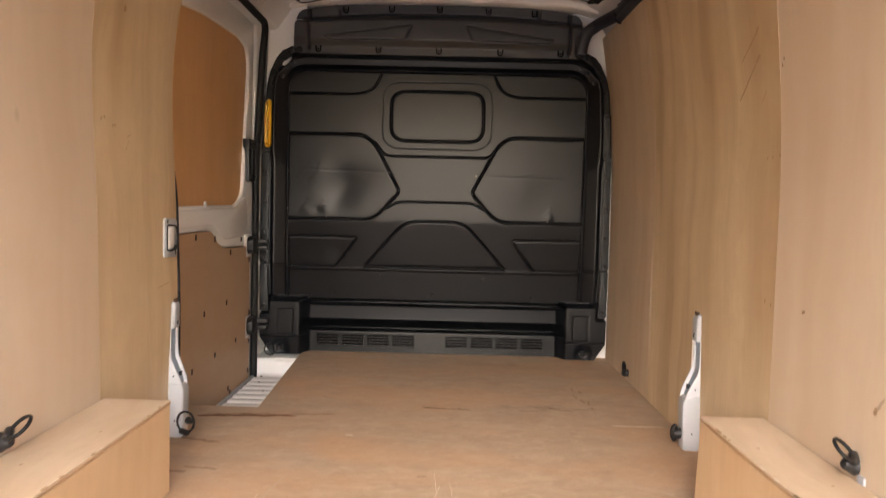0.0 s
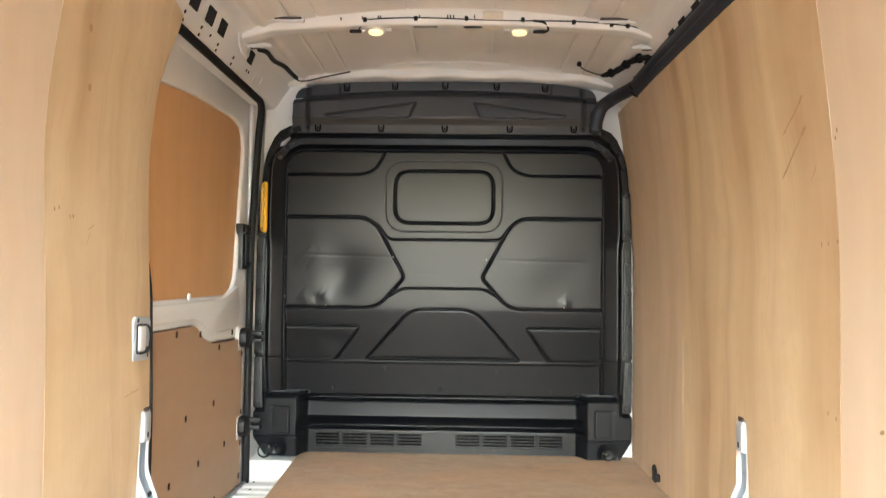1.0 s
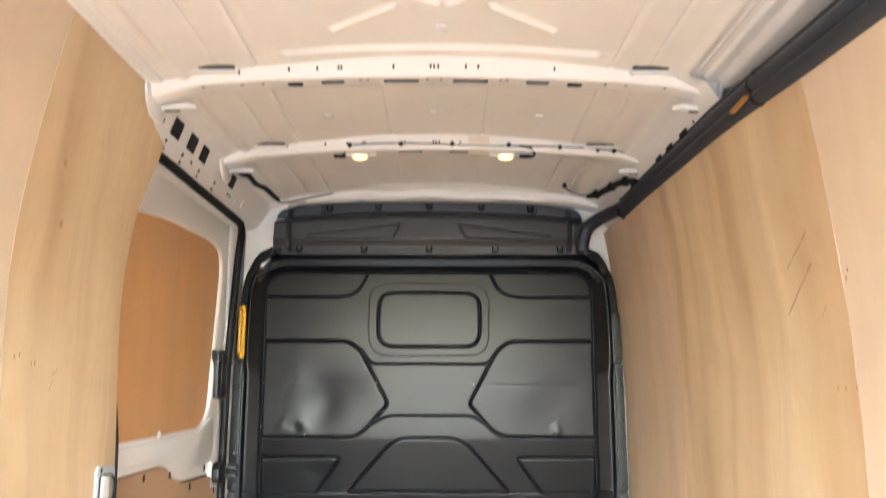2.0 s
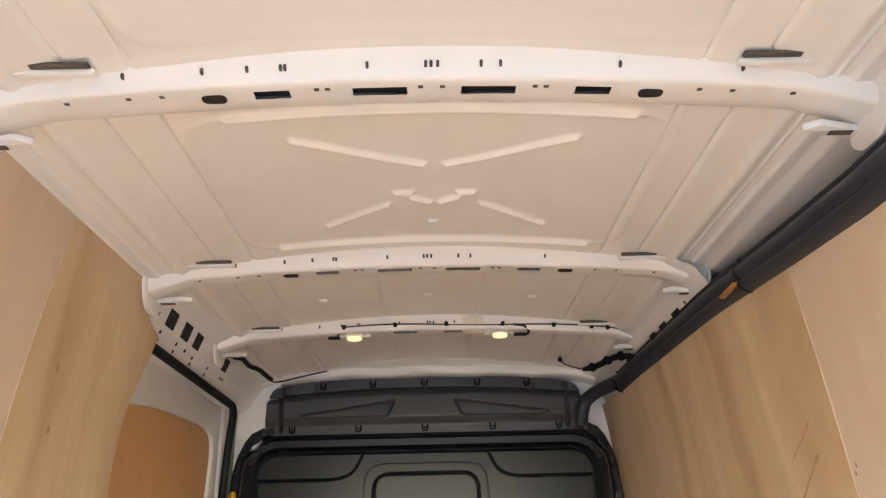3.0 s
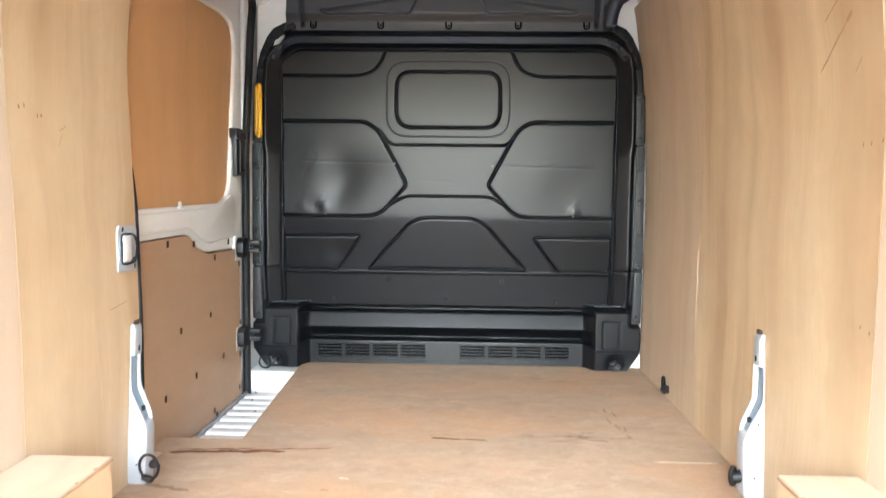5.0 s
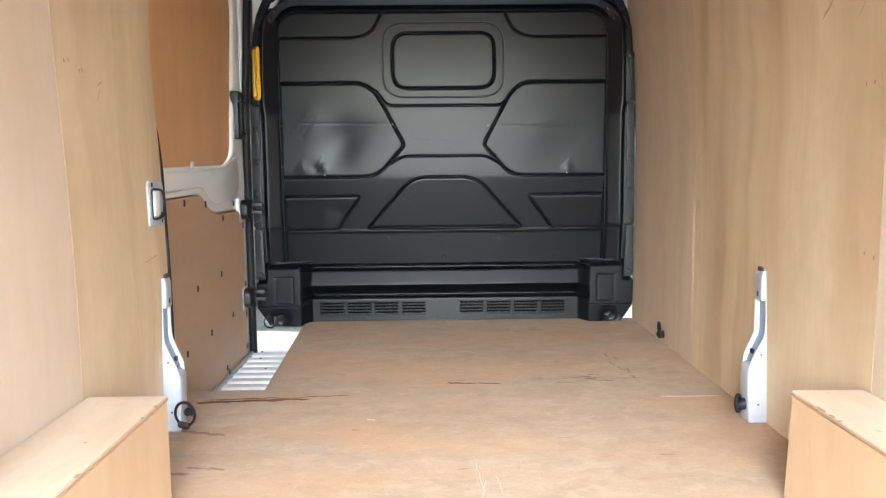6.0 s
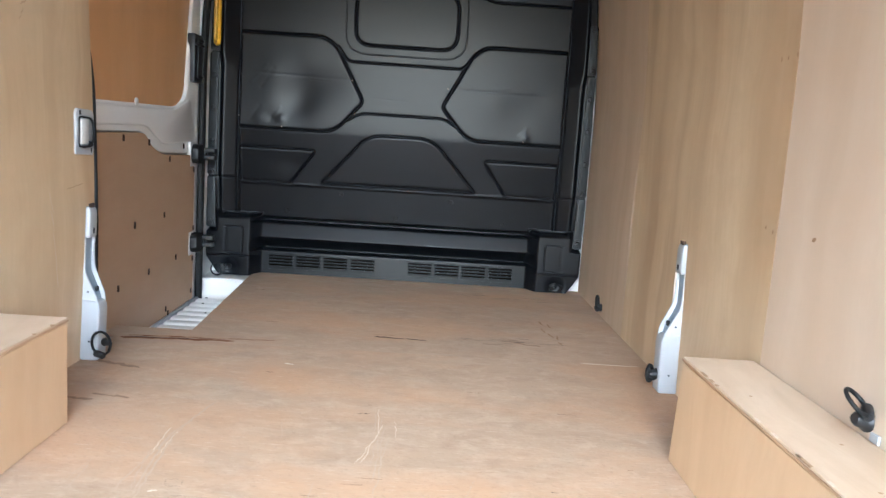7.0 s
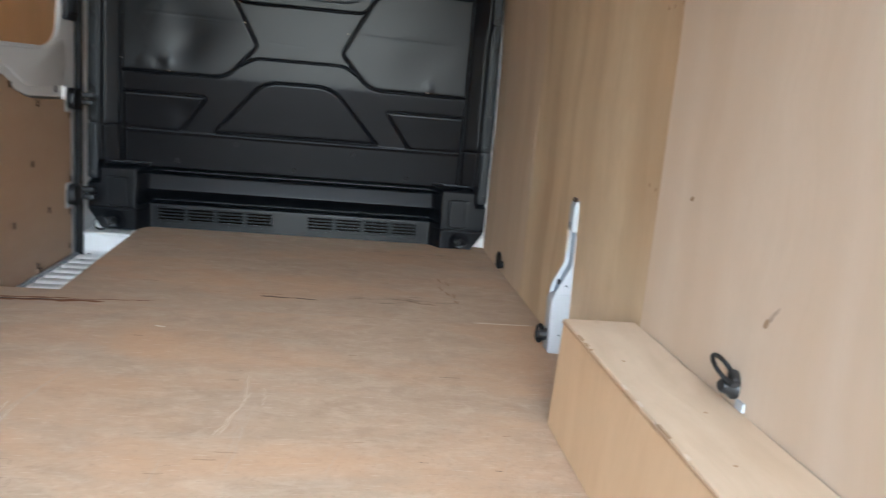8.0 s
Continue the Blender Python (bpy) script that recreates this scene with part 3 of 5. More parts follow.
cable = thing("lamp_cable", (0.2, 3.36, 1.81), "thin black cable clipped along the lamp bow", "cable")
pts = []
for i in range(60):
    x = -0.315 + 1.015 * i / 59
    w = 0.004 * math.sin(x * 9)
    pts.append((x, 3.352 + w, float(beam_z(x)) + 0.0170 - 0.68 * w))
part("wire", tube(pts, 0.0024, 6), RUBBER, cable)
for x in (-0.32, -0.13, 0.06, 0.27, 0.46, 0.60, 0.66):
    z = float(beam_z(x))
    part("clip", box(x - 0.007, x + 0.007, 3.345, 3.359, z + 0.010, z + 0.026, 0.003), RUBBER, cable)
for x0, s in ((-0.36, -1), (0.34, 1)):
    z = float(beam_z(x0))
    loop = [(x0 - s * 0.03, 3.352, z + 0.017), (x0 + s * 0.012, 3.355, z + 0.013), (x0 + s * 0.03, 3.375, z - 0.003), (x0 + s * 0.026, 3.40, z - 0.010), (x0, 3.41, z - 0.008)]
    if s < 0:
        loop = [(x0 + 0.045, 3.352, z + 0.017), (x0 + 0.02, 3.375, z + 0.002), (x0 + 0.01, 3.40, z - 0.006), (x0, 3.41, z - 0.007)]
    part("loop", tube(rounded(loop, 0.02), 0.0045 if s > 0 else 0.0028, 8), RUBBER, cable)
    part("plug", box(x0 - 0.026, x0 + 0.020, 3.40, 3.418, z - 0.012, z - 0.001, 0.004), RUBBER, cable)
tag = thing("paper_label", (0.15, 3.36, 1.81), "blank cream sticker wrapped over the lamp bow", "sticker")
part("sheet", slab([(3.325, 1.8255), (3.370, 1.7950), (3.385, 1.7865), (3.425, 1.7865), (3.425, 1.7850), (3.384, 1.7850), (3.369, 1.7935), (3.324, 1.8240)], "x", 0.12, 0.197, 0), PAPER, tag)

# ---- black trim along the right rail, down to the bulkhead ----
rail_trim = thing("cable_trim", (0.79, 2.3, 1.64), "long black plastic cable cover along the right roof rail", "cable cover")
CROSS = rounded([(0.800, 1.583), (0.774, 1.595), (0.767, 1.612), (0.776, 1.620), (0.764, 1.630), (0.760, 1.645), (0.772, 1.664), (0.784, 1.668), (0.775, 1.680), (0.79, 1.690), (0.85, 1.68), (0.85, 1.59)], 0.012, True, 4)
CLIP_B = plastic("black_clip", (0.004, 0.004, 0.0045), 0.5)
TRIM_B = plastic("blue_black_plastic", (0.026, 0.030, 0.042), 0.45)


def trim_piece(y0, y1, name, material, k=1.0):
    cx, cz = 0.81, 1.645
    ys = np.linspace(y0, y1, 10)
    P = []
    for y in ys:
        lift = float(np.interp(y, (0, 1.87, 2.3, 2.62, 3.5, 4.05), (-0.030, -0.024, 0.0, 0.018, 0.030, 0.027)))
        P.append([(cx + (x - cx) * k, y, cz + (z - cz) * k * 0.9 + lift) for x, z in CROSS + CROSS[:1]])
    return part(name, grid_mesh(np.array(P)), material, rail_trim, smooth=40)


trim_piece(REAR, 2.362, "cover", TRIM_B)
trim_piece(2.366, 3.78, "cover", TRIM_B)
trim_piece(2.355, 2.372, "joint", RUBBER, 1.04)
trim_piece(3.77, 3.795, "joint", RUBBER, 1.05)
part("marker", slab(rounded([(2.378, 1.616), (2.478, 1.612), (2.478, 1.620), (2.378, 1.625)], 0.003, True), "x", 0.7585, 0.772, 0.001), AMBER, rail_trim, "amber marker strip")
# last piece bends inwards and down beside the header
bend = rounded([(0.802, 3.76, 1.672), (0.784, 3.86, 1.672), (0.735, 4.03, 1.668), (0.690, 4.085, 1.640), (0.672, 4.092, 1.585), (0.668, 4.10, 1.545)], 0.12, False, 8)
part("cover_end", tube(bend, 0.030, 12), TRIM_B, rail_trim)

foot = rounded([(0.640, 1.625), (0.715, 1.640), (0.706, 1.590), (0.698, 1.555), (0.692, 1.530), (0.645, 1.530)], 0.015, True)
part("cover_foot", slab(foot, "y", 4.088, 4.112, 0.006), TRIM_B, rail_trim)

loom = thing("wiring_loom", (0.72, 3.9, 1.72), "loose black taped wiring at the front roof corner", "cable")
BUNDLE = [(0.772, 3.48, 1.700), (0.750, 3.56, 1.720), (0.742, 3.63, 1.731), (0.734, 3.73, 1.744), (0.722, 3.84, 1.749), (0.702, 3.90, 1.752), (0.682, 3.965, 1.755)]
for k in range(4):
    strand = [(x + 0.010 * math.sin(2.1 * k + 1.7 * i), y + 0.012 * math.cos(1.3 * k + 2.3 * i), z + 0.007 * math.cos(2.6 * k + 1.9 * i)) for i, (x, y, z) in enumerate(BUNDLE)]
    part("strand", tube(rounded(strand, 0.05, False, 5), 0.0085 if k < 2 else 0.006, 8), RUBBER, loom)
for i in (1, 3, 5):
    part("tie", lathe([(0.019, -0.006), (0.0205, 0), (0.019, 0.006)], BUNDLE[i], (-0.3, 1, 0.1), 12), RUBBER, loom)
part("strand", tube(rounded([(0.556, 3.866, 1.775), (0.585, 3.92, 1.770), (0.640, 3.955, 1.762), (0.686, 3.965, 1.756)], 0.03), 0.0028, 6), RUBBER, loom)
part("plug", lathe([(0.008, 0), (0.011, 0.008), (0.006, 0.02)], (0.556, 3.866, 1.772), (0, 0, 1)), RUBBER, loom)
loom2 = thing("roof_edge_cable", (-0.72, 3.8, 1.72), "thin black cable along the front corner of the white roof", "cable")
part("strand", tube(rounded([(-0.768, 3.54, 1.742), (-0.752, 3.60, 1.752), (-0.757, 3.74, 1.750), (-0.732, 3.82, 1.754), (-0.728, 3.93, 1.752), (-0.718, 4.00, 1.748)], 0.04), 0.010, 8), RUBBER, loom2)
part("thin_strand", tube(rounded([(-0.722, 3.98, 1.750), (-0.722, 4.06, 1.748), (-0.69, 4.095, 1.758), (-0.62, 4.085, 1.772), (-0.48, 4.07, 1.797)], 0.04), 0.0035, 6), RUBBER, loom2)


# ---- bulkhead: moulded black partition ----
bulkhead = thing("bulkhead", (CX, FRONT, 0.0), "black moulded plastic full-height bulkhead with pressed ribs, scuffed", "bulkhead")
HALF = [(-0.006, 0.800), (0.0, 0.830), (0.085, 0.884), (0.5, 0.888), (0.98, 0.884), (1.23, 0.876), (1.36, 0.866), (1.43, 0.850), (1.50, 0.818), (1.535, 0.790), (1.56, 0.738)]


def mirrored(pts):
    return pts, [(-x, z) for x, z in pts]


def main_relief(X, Z):
    """Depth of the main moulding: minus is towards the load space."""
    Yd = np.zeros_like(X)
    A = np.abs(X)
    groove = np.zeros_like(X)

    def cut(pts, depth, w, closed=False):
        np.maximum(groove, depth * np.exp(-((dist_line(X, Z, pts, closed) / w) ** 2)), out=groove)

    hexa = rounded([(0.76, 1.124), (0.372, 1.124), (0.312, 1.082), (0.182, 0.838), (0.312, 0.692), (0.76, 0.690)], [0, 0.05, 0.05, 0.022, 0.06, 0])
    low = rounded([(0.76, 0.604), (0.392, 0.604), (0.512, 0.440), (0.76, 0.440)], [0, 0.025, 0.02, 0])
    top = rounded([(0.76, 1.326), (0.395, 1.326), (0.325, 1.352), (0.275, 1.45)], [0, 0.05, 0.05, 0])
    trap = rounded([(-0.366, 0.449), (-0.150, 0.690), (0.150, 0.690), (0.366, 0.449)], [0.012, 0.07, 0.07, 0.012], True)
    win = rounded([(-0.233, 1.097), (0.235, 1.097), (0.235, 1.346), (-0.233, 1.346)], 0.075, True)
    halo = rounded([(-0.278, 1.056), (0.278, 1.056), (0.278, 1.392), (-0.278, 1.392)], 0.10, True)
    for line in mirrored(hexa):
        cut(line, 0.013, 0.0038)
        ins = inside(X, Z, line + [(line[-1][0], line[0][1])])
        Yd -= np.where(ins, 0.002 * sstep(0.003, 0.015, dist_line(X, Z, line)), 0)
    for line in mirrored(low):
        cut(line, 0.011, 0.0036)
        Yd -= np.where(inside(X, Z, line), 0.002 * sstep(0.004, 0.015, dist_line(X, Z, line)), 0)
    for line in mirrored(top):
        cut(line, 0.013, 0.0038)
    cut(trap, 0.012, 0.0036, True)
    Yd -= np.where(inside(X, Z, trap), 0.002 * sstep(0.004, 0.015, dist_line(X, Z, trap, True)), 0)
    cut(win, 0.015, 0.0044, True)
    cut(halo, 0.0016, 0.0018, True)
    cut(rounded([(-0.310, 1.085), (-0.262, 1.018), (0.272, 1.018), (0.318, 1.085)], 0.03), 0.012, 0.0034)
    cut(rounded([(-0.250, 0.752), (-0.190, 0.787), (0.195, 0.787), (0.255, 0.752)], 0.03), 0.012, 0.0034)
    Yd += groove
    # dents in the two large fields
    for x, z, r, h in ((-0.46, 0.88, 0.085, 0.0085), (-0.50, 0.80, 0.085, 0.0060), (-0.62, 0.95, 0.06, -0.0025), (-0.66, 0.735, 0.025, -0.0015), (-0.60, 0.735, 0.02, 0.002), (-0.56, 0.74, 0.02, -0.003),
                       (-0.64, 0.97, 0.04, 0.001), (-0.35, 0.90, 0.08, 0.003), (0.52, 0.80, 0.11, 0.002), (0.58, 0.72, 0.02, -0.003), (0.45, 0.88, 0.07, -0.001), (0.63, 0.90, 0.05, 0.001), (-0.5, 0.53, 0.05, 0.004)):
        Yd += h * np.exp(-((X - x) ** 2 + (Z - z) ** 2) / r ** 2)
    Yd += np.where(np.abs(Z - 0.93) < 0.05, 0.0006 * np.exp(-(((Z - 0.93 + 0.02 * X) / 0.006) ** 2)) * sstep(0.2, 0.3, A) * (1 - sstep(0.62, 0.7, A)), 0)
    for ridge, h, w in (([(-0.70, 0.90), (-0.63, 0.98)], -0.0012, 0.008), ([(-0.655, 0.88), (-0.60, 0.965)], 0.0014, 0.010), ([(-0.60, 0.73), (-0.565, 0.79)], -0.0012, 0.007), ([(-0.70, 0.73), (-0.66, 0.79)], 0.0012, 0.009),
                        ([(0.42, 0.935), (0.50, 0.945)], -0.0008, 0.006), ([(0.55, 0.73), (0.585, 0.765)], -0.0010, 0.008), ([(-0.14, 0.86), (0.02, 0.853)], 0.0005, 0.003), ([(-0.43, 0.925), (-0.34, 0.920)], 0.0007, 0.003)):
        Yd += 0.45 * h * np.exp(-((dist_line(X, Z, ridge) / w) ** 2))
    # below a crease the field leans back towards the cab
    Yd += 0.17 * 0.5 * ((0.685 - Z) + np.sqrt((0.685 - Z) ** 2 + 0.012 ** 2))
    # frame round the field: at the top a flat strip between two deep channels, at the sides a cove that turns into a flat strip lower down
    qx, qz = A - (0.752 - 0.09), Z - (1.436 - 0.09)
    d = np.where((qx > 0) & (qz > 0), np.hypot(np.maximum(qx, 0), np.maximum(qz, 0)) - 0.09, np.maximum(qx, qz) - 0.09)
    turn = sstep(0.35, 1.15, np.arctan2(np.maximum(qz, 1e-6), np.maximum(qx, 1e-6)))
    across_top = np.interp(d, (-0.002, 0.004, 0.014, 0.024, 0.032, 0.064, 0.072, 0.084, 0.098), (0.0, 0.030, 0.040, 0.030, -0.004, -0.010, 0.034, 0.040, 0.0))
    cove = np.interp(d, (-0.002, 0.003, 0.012, 0.050, 0.078, 0.086, 0.094), (0.0, 0.030, 0.044, 0.012, -0.018, -0.018, 0.006))
    strip = np.interp(d, (-0.002, 0.003, 0.008, 0.014, 0.066, 0.078, 0.084, 0.090, 0.095), (0.0, 0.020, 0.024, 0.012, -0.012, -0.014, 0.010, 0.012, 0.006))
    cove = 0.5 * (cove + strip)
    low_strip = sstep(0.960, 1.040, Z)
    at_side = cove * low_strip + strip * (1 - low_strip)
    # the side strip leans back with the field and is creased level with it
    at_side += 0.12 * np.clip(0.47 - Z, 0, 0.19) + 0.004 * np.exp(-(((Z - 0.452) / 0.004) ** 2))
    fr = across_top * turn + at_side * (1 - turn)
    Yd = np.where(d > -0.02, Yd * (1 - sstep(-0.010, -0.001, d)) + fr, Yd)
    # lower part: lip, leaning plinth, black gap, sloping shelf, deep slot and vent field
    kick = np.interp(Z, (0.0, 0.106, 0.110, 0.115, 0.120, 0.170, 0.175, 0.180, 0.240, 0.246, 0.250, 0.256, 0.272, 0.278, 0.424, 0.430, 0.436, 0.447),
                     (0.052, 0.055, 0.058, 0.125, 0.125, 0.046, 0.038, 0.036, 0.056, 0.062, 0.125, 0.125, 0.072, 0.066, 0.046, 0.043, 0.038, 0.0415))
    side = sstep(0.632, 0.688, A)
    block = np.interp(Z, (0.0, 0.082, 0.088, 0.094, 0.262, 0.292, 0.31), (-0.020, -0.025, -0.018, -0.024, -0.020, 0.006, 0.016))
    ring = dist_line(A, Z, rounded([(0.716, 0.100), (0.798, 0.100), (0.798, 0.226), (0.716, 0.226)], 0.010, True), True)
    block += 0.005 * np.exp(-((ring / 0.0024) ** 2)) * (Z < 0.28)
    block += 0.016 * np.exp(-(((np.hypot(A - 0.775, Z - 0.03)) / 0.040) ** 4)) * (Z < 0.08)
    block += (0.028 - block) * sstep(0.838, 0.846, A) * sstep(0.195, 0.210, Z)
    below = 1 - sstep(0.440, 0.447, Z)
    inner = 1 - sstep(0.748, 0.754, A)
    low_y = kick * (1 - side) + np.where(Z < 0.30, block, kick) * side
    low_y = np.where(Z > 0.292, kick * inner + fr * (1 - inner), low_y)
    # the black gap runs a little past the shelf into the blocks
    low_y += 0.030 * np.exp(-(((Z - 0.283) / 0.007) ** 2)) * sstep(0.64, 0.66, A) * (1 - sstep(0.80, 0.82, A))
    Yd = np.where(Z < 0.447, Yd * (1 - below) + low_y * below, Yd)
    # flat flange at the outer edge
    edge = np.interp(Z, [p[0] for p in HALF], [p[1] for p in HALF]) - A
    Yd = np.where((edge < 0.044) & (Z > 0.30), Yd * sstep(0.036, 0.044, edge) + 0.006 * (1 - sstep(0.036, 0.044, edge)), Yd)
    return Yd


def moulding(zs, half, relief, arch=0.0, n=440):
    # upright columns in the middle, a few that follow the outline at the sides
    wide = np.interp(zs, [p[0] for p in half], [p[1] for p in half])
    core = np.minimum(0.78, wide - 0.012)
    mid = np.linspace(-1, 1, n)[:, None] * core[None, :]
    k = np.linspace(0, 1, 15)[1:, None]
    out = core + (wide - core) * k
    Xg = np.concatenate([-out[::-1], mid, out], 0)
    Zg = np.broadcast_to(zs, Xg.shape)
    Yg = FRONT + relief(Xg, Zg)
    Zo = Zg - arch * (Xg / 0.7) ** 2 * sstep(1.60, 1.70, Zg)
    P = np.stack([Xg + CX, Yg, Zo], -1)
    rim0, rim1 = P[:1].copy(), P[-1:].copy()
    rim0[..., 1] = rim1[..., 1] = FRONT + 0.03
    P = np.concatenate([rim0, P, rim1], 0)
    return grid_mesh(P)


part("main_panel", moulding(np.linspace(-0.006, 1.56, 760), HALF, main_relief, n=700), BLACK, bulkhead, "black ribbed plastic main moulding with dents", smooth=179)

HEAD = [(1.522, 0.742), (1.56, 0.728), (1.62, 0.722), (1.68, 0.722), (1.715, 0.718), (1.738, 0.705), (1.752, 0.685), (1.763, 0.60), (1.775, 0.50)]


def head_relief(X, Z):
    A = np.abs(X)
    Za = Z + 0.022 * (X / 0.7) ** 2
    Yd = -0.012 - 0.026 * sstep(1.555, 1.60, Z) * (1 - sstep(1.690, 1.722, Za)) + 0.012 * sstep(1.718, 1.726, Za)
    Yd += 0.014 * np.exp(-(((Za - 1.726) / 0.006) ** 2))
    for line in mirrored(rounded([(0.572, 1.608), (0.138, 1.668), (0.172, 1.596), (0.55, 1.592)], 0.012, True)):
        Yd += np.where(inside(X, Z, line), 0.005, 0) + 0.008 * np.exp(-((dist_line(X, Z, line, True) / 0.004) ** 2))
    Yd += 0.016 * np.exp(-(((A - 0.655) / 0.007) ** 2)) * sstep(1.53, 1.55, Z)
    Yd += 0.012 * np.exp(-(((A - 0.50) / 0.006) ** 2)) * sstep(1.722, 1.73, Za)
    return Yd


part("header_panel", moulding(np.linspace(1.522, 1.775, 140), HEAD, head_relief, 0.012, 480), HEADER_LIFTED, bulkhead, "black plastic header moulding", smooth=179)


def push_pin(x, z, y):
    """A U-shaped clip slot with a pin in it."""
    bm = tube(rounded([(x - 0.012, y, z + 0.016), (x - 0.011, y, z - 0.013), (x + 0.011, y, z - 0.013), (x + 0.012, y, z + 0.016)], 0.01), 0.0036, 6)
    return merged(bm, lathe([(0.005, 0), (0.0045, 0.004), (0.002, 0.006)], (x, y + 0.002, z), (0, -1, 0), 10))


for x in (-0.47, -0.24, 0.0, 0.245, 0.475):
    part("push_pin", push_pin(CX + x, 1.752 - 0.012 * (x / 0.5) ** 2, FRONT - 0.004), PIT, bulkhead)
for x in (-0.605, -0.303, 0.0, 0.308, 0.61):
    part("push_pin", push_pin(CX + x, 1.545, FRONT - 0.016), PIT, bulkhead)
for x, z in ((-0.27, 0.400), (0.255, 0.395), (-0.525, 0.308), (-0.005, 0.303), (0.512, 0.300)):
    part("screw", lathe([(0.012, 0), (0.011, 0.004), (0.006, 0.005), (0.005, 0.002)], (CX + x, FRONT + 0.046 + 0.082 * (0.424 - z), z), (0, -1, 0), 14), RUBBER, bulkhead)

# bright chips where loads have struck it
for x, z, r in ((-0.238, 0.934, 0.0035), (-0.752, 0.742, 0.003), (0.572, 0.703, 0.0035), (-0.555, 0.702, 0.003), (0.205, 0.925, 0.0025), (-0.748, 0.93, 0.0025)):
    part("chip", lathe([(r, 0), (0.8 * r, 0.001), (0.3 * r, 0.0015)], (CX + x, FRONT - 0.002, z), (0, -1, 0), 8), SCRATCH, bulkhead)

# side flanges with round clips
for s in (-1, 1):
    for z0, z1 in ((0.215, 0.455), (0.462, 1.02), (1.025, 1.25)):
        zm = [z0, z1]
        hw = [float(np.interp(z, [p[0] for p in HALF], [p[1] for p in HALF])) for z in zm]
        poly = [(CX + s * (hw[0] - 0.040), z0), (CX + s * (hw[0] + (0.004 if s < 0 else 0.001)), z0), (CX + s * (hw[1] + (0.004 if s < 0 else 0.001)), z1), (CX + s * (hw[1] - 0.036), z1)]
        part("side_flange", slab([(x, z) for x, z in rounded(poly, 0.012, True)], "y", FRONT - 0.012, FRONT + 0.002, 0.003), GREY_B, bulkhead, "charcoal plastic edge strip")
    for z in (0.242, 0.478, 0.62, 0.77, 0.92, 1.05, 1.235):
        hw = float(np.interp(z, [p[0] for p in HALF], [p[1] for p in HALF]))
        part("edge_clip", lathe([(0.019, 0), (0.019, 0.003), (0.015, 0.004), (0.0145, 0.001), (0.011, 0.001), (0.010, 0.010), (0.004, 0.012)], (CX + s * (hw - 0.018), FRONT - 0.011, z), (0, -1, 0), 16), CLIP_B, bulkhead)
    # shoulder clips: tilted pads round the corner and small tabs on the roll
    for x, z, a, w, h in ((0.705, 1.538, 20, 0.040, 0.026), (0.762, 1.508, 36, 0.050, 0.032), (0.806, 1.455, 56, 0.046, 0.028), (0.836, 1.385, 70, 0.054, 0.020)):
        pad = box(-w / 2, w / 2, FRONT - 0.026, FRONT - 0.004, -h / 2, h / 2, 0.005)
        bmesh.ops.transform(pad, matrix=pose(CX + s * x, 0, z, 0, s * a, 0), verts=pad.verts[:])
        part("shoulder_clip", pad, RUBBER, bulkhead)
    for x, z, a in ((0.712, 1.475, 38), (0.750, 1.445, 50), (0.778, 1.402, 62)):
        pad = box(-0.010, 0.010, FRONT - 0.042, FRONT - 0.030, -0.009, 0.009, 0.003)
        bmesh.ops.transform(pad, matrix=pose(CX + s * x, 0, z, 0, s * a, 0), verts=pad.verts[:])
        part("roll_tab", pad, GREY_B, bulkhead)

VENT = FRONT + 0.0715
# vent grilles: two groups of four cells
for x0 in (-0.604, 0.066):
    for k in range(4):
        a = CX + x0 + k * 0.131
        z0, z1, w = 0.020, 0.094, 0.1185
        cell = part("vent_frame", merged(box(a, a + w, VENT - 0.0198, VENT - 0.015, z0, z0 + 0.004, 0.0005, 1), box(a, a + w, VENT - 0.0198, VENT - 0.015, z1 - 0.004, z1, 0.001, 1),
                                         box(a, a + 0.004, VENT - 0.0198, VENT - 0.015, z0, z1, 0.001, 1), box(a + w - 0.004, a + w, VENT - 0.0198, VENT - 0.015, z0, z1, 0.001, 1)), BLACK, bulkhead)
        part("vent_back", box(a + 0.003, a + w - 0.003, VENT - 0.0185, VENT - 0.015, z0 + 0.003, z1 - 0.003, 0), PIT, cell, smooth=0)
        for j in range(4):
            z = z0 + 0.0148 * (j + 1) - 0.0020
            part("slat", slab([(VENT - 0.0222, z - 0.0010), (VENT - 0.0195, z - 0.0014), (VENT - 0.0190, z + 0.0052), (VENT - 0.0222, z + 0.0056)], "x", a + 0.003, a + w - 0.003, 0), BLACK, cell, smooth=0)

# ---- grab handle on the pillar ----
handle = thing("grab_handle", (-0.865, 4.09, 1.15), "bright yellow plastic grab handle on the door pillar", "handle")
loop = rounded([(-0.863, 4.060, 1.046), (-0.863, 4.060, 1.272), (-0.888, 4.098, 1.264), (-0.888, 4.098, 1.054)], 0.018, True, 6)
part("bar", tube(loop, 0.0095, 10, True), YELLOW, handle)
part("pad", box(-0.892, -0.878, 4.105, 4.15, 1.06, 1.25, 0.005), RUBBER, handle)

# ---- front left pillar and door seal ----
pil = [(-0.96, 4.05), (-0.935, 4.04), (-0.926, 4.05), (-0.926, 4.262), (-0.86, 4.265), (-0.86, 4.299), (-0.96, 4.299)]
structure("pillar", slab(rounded(pil, 0.008, True), "z", -0.124, 1.66, 0), WHITE, "white painted steel door pillar beside the bulkhead", "pillar", 40)
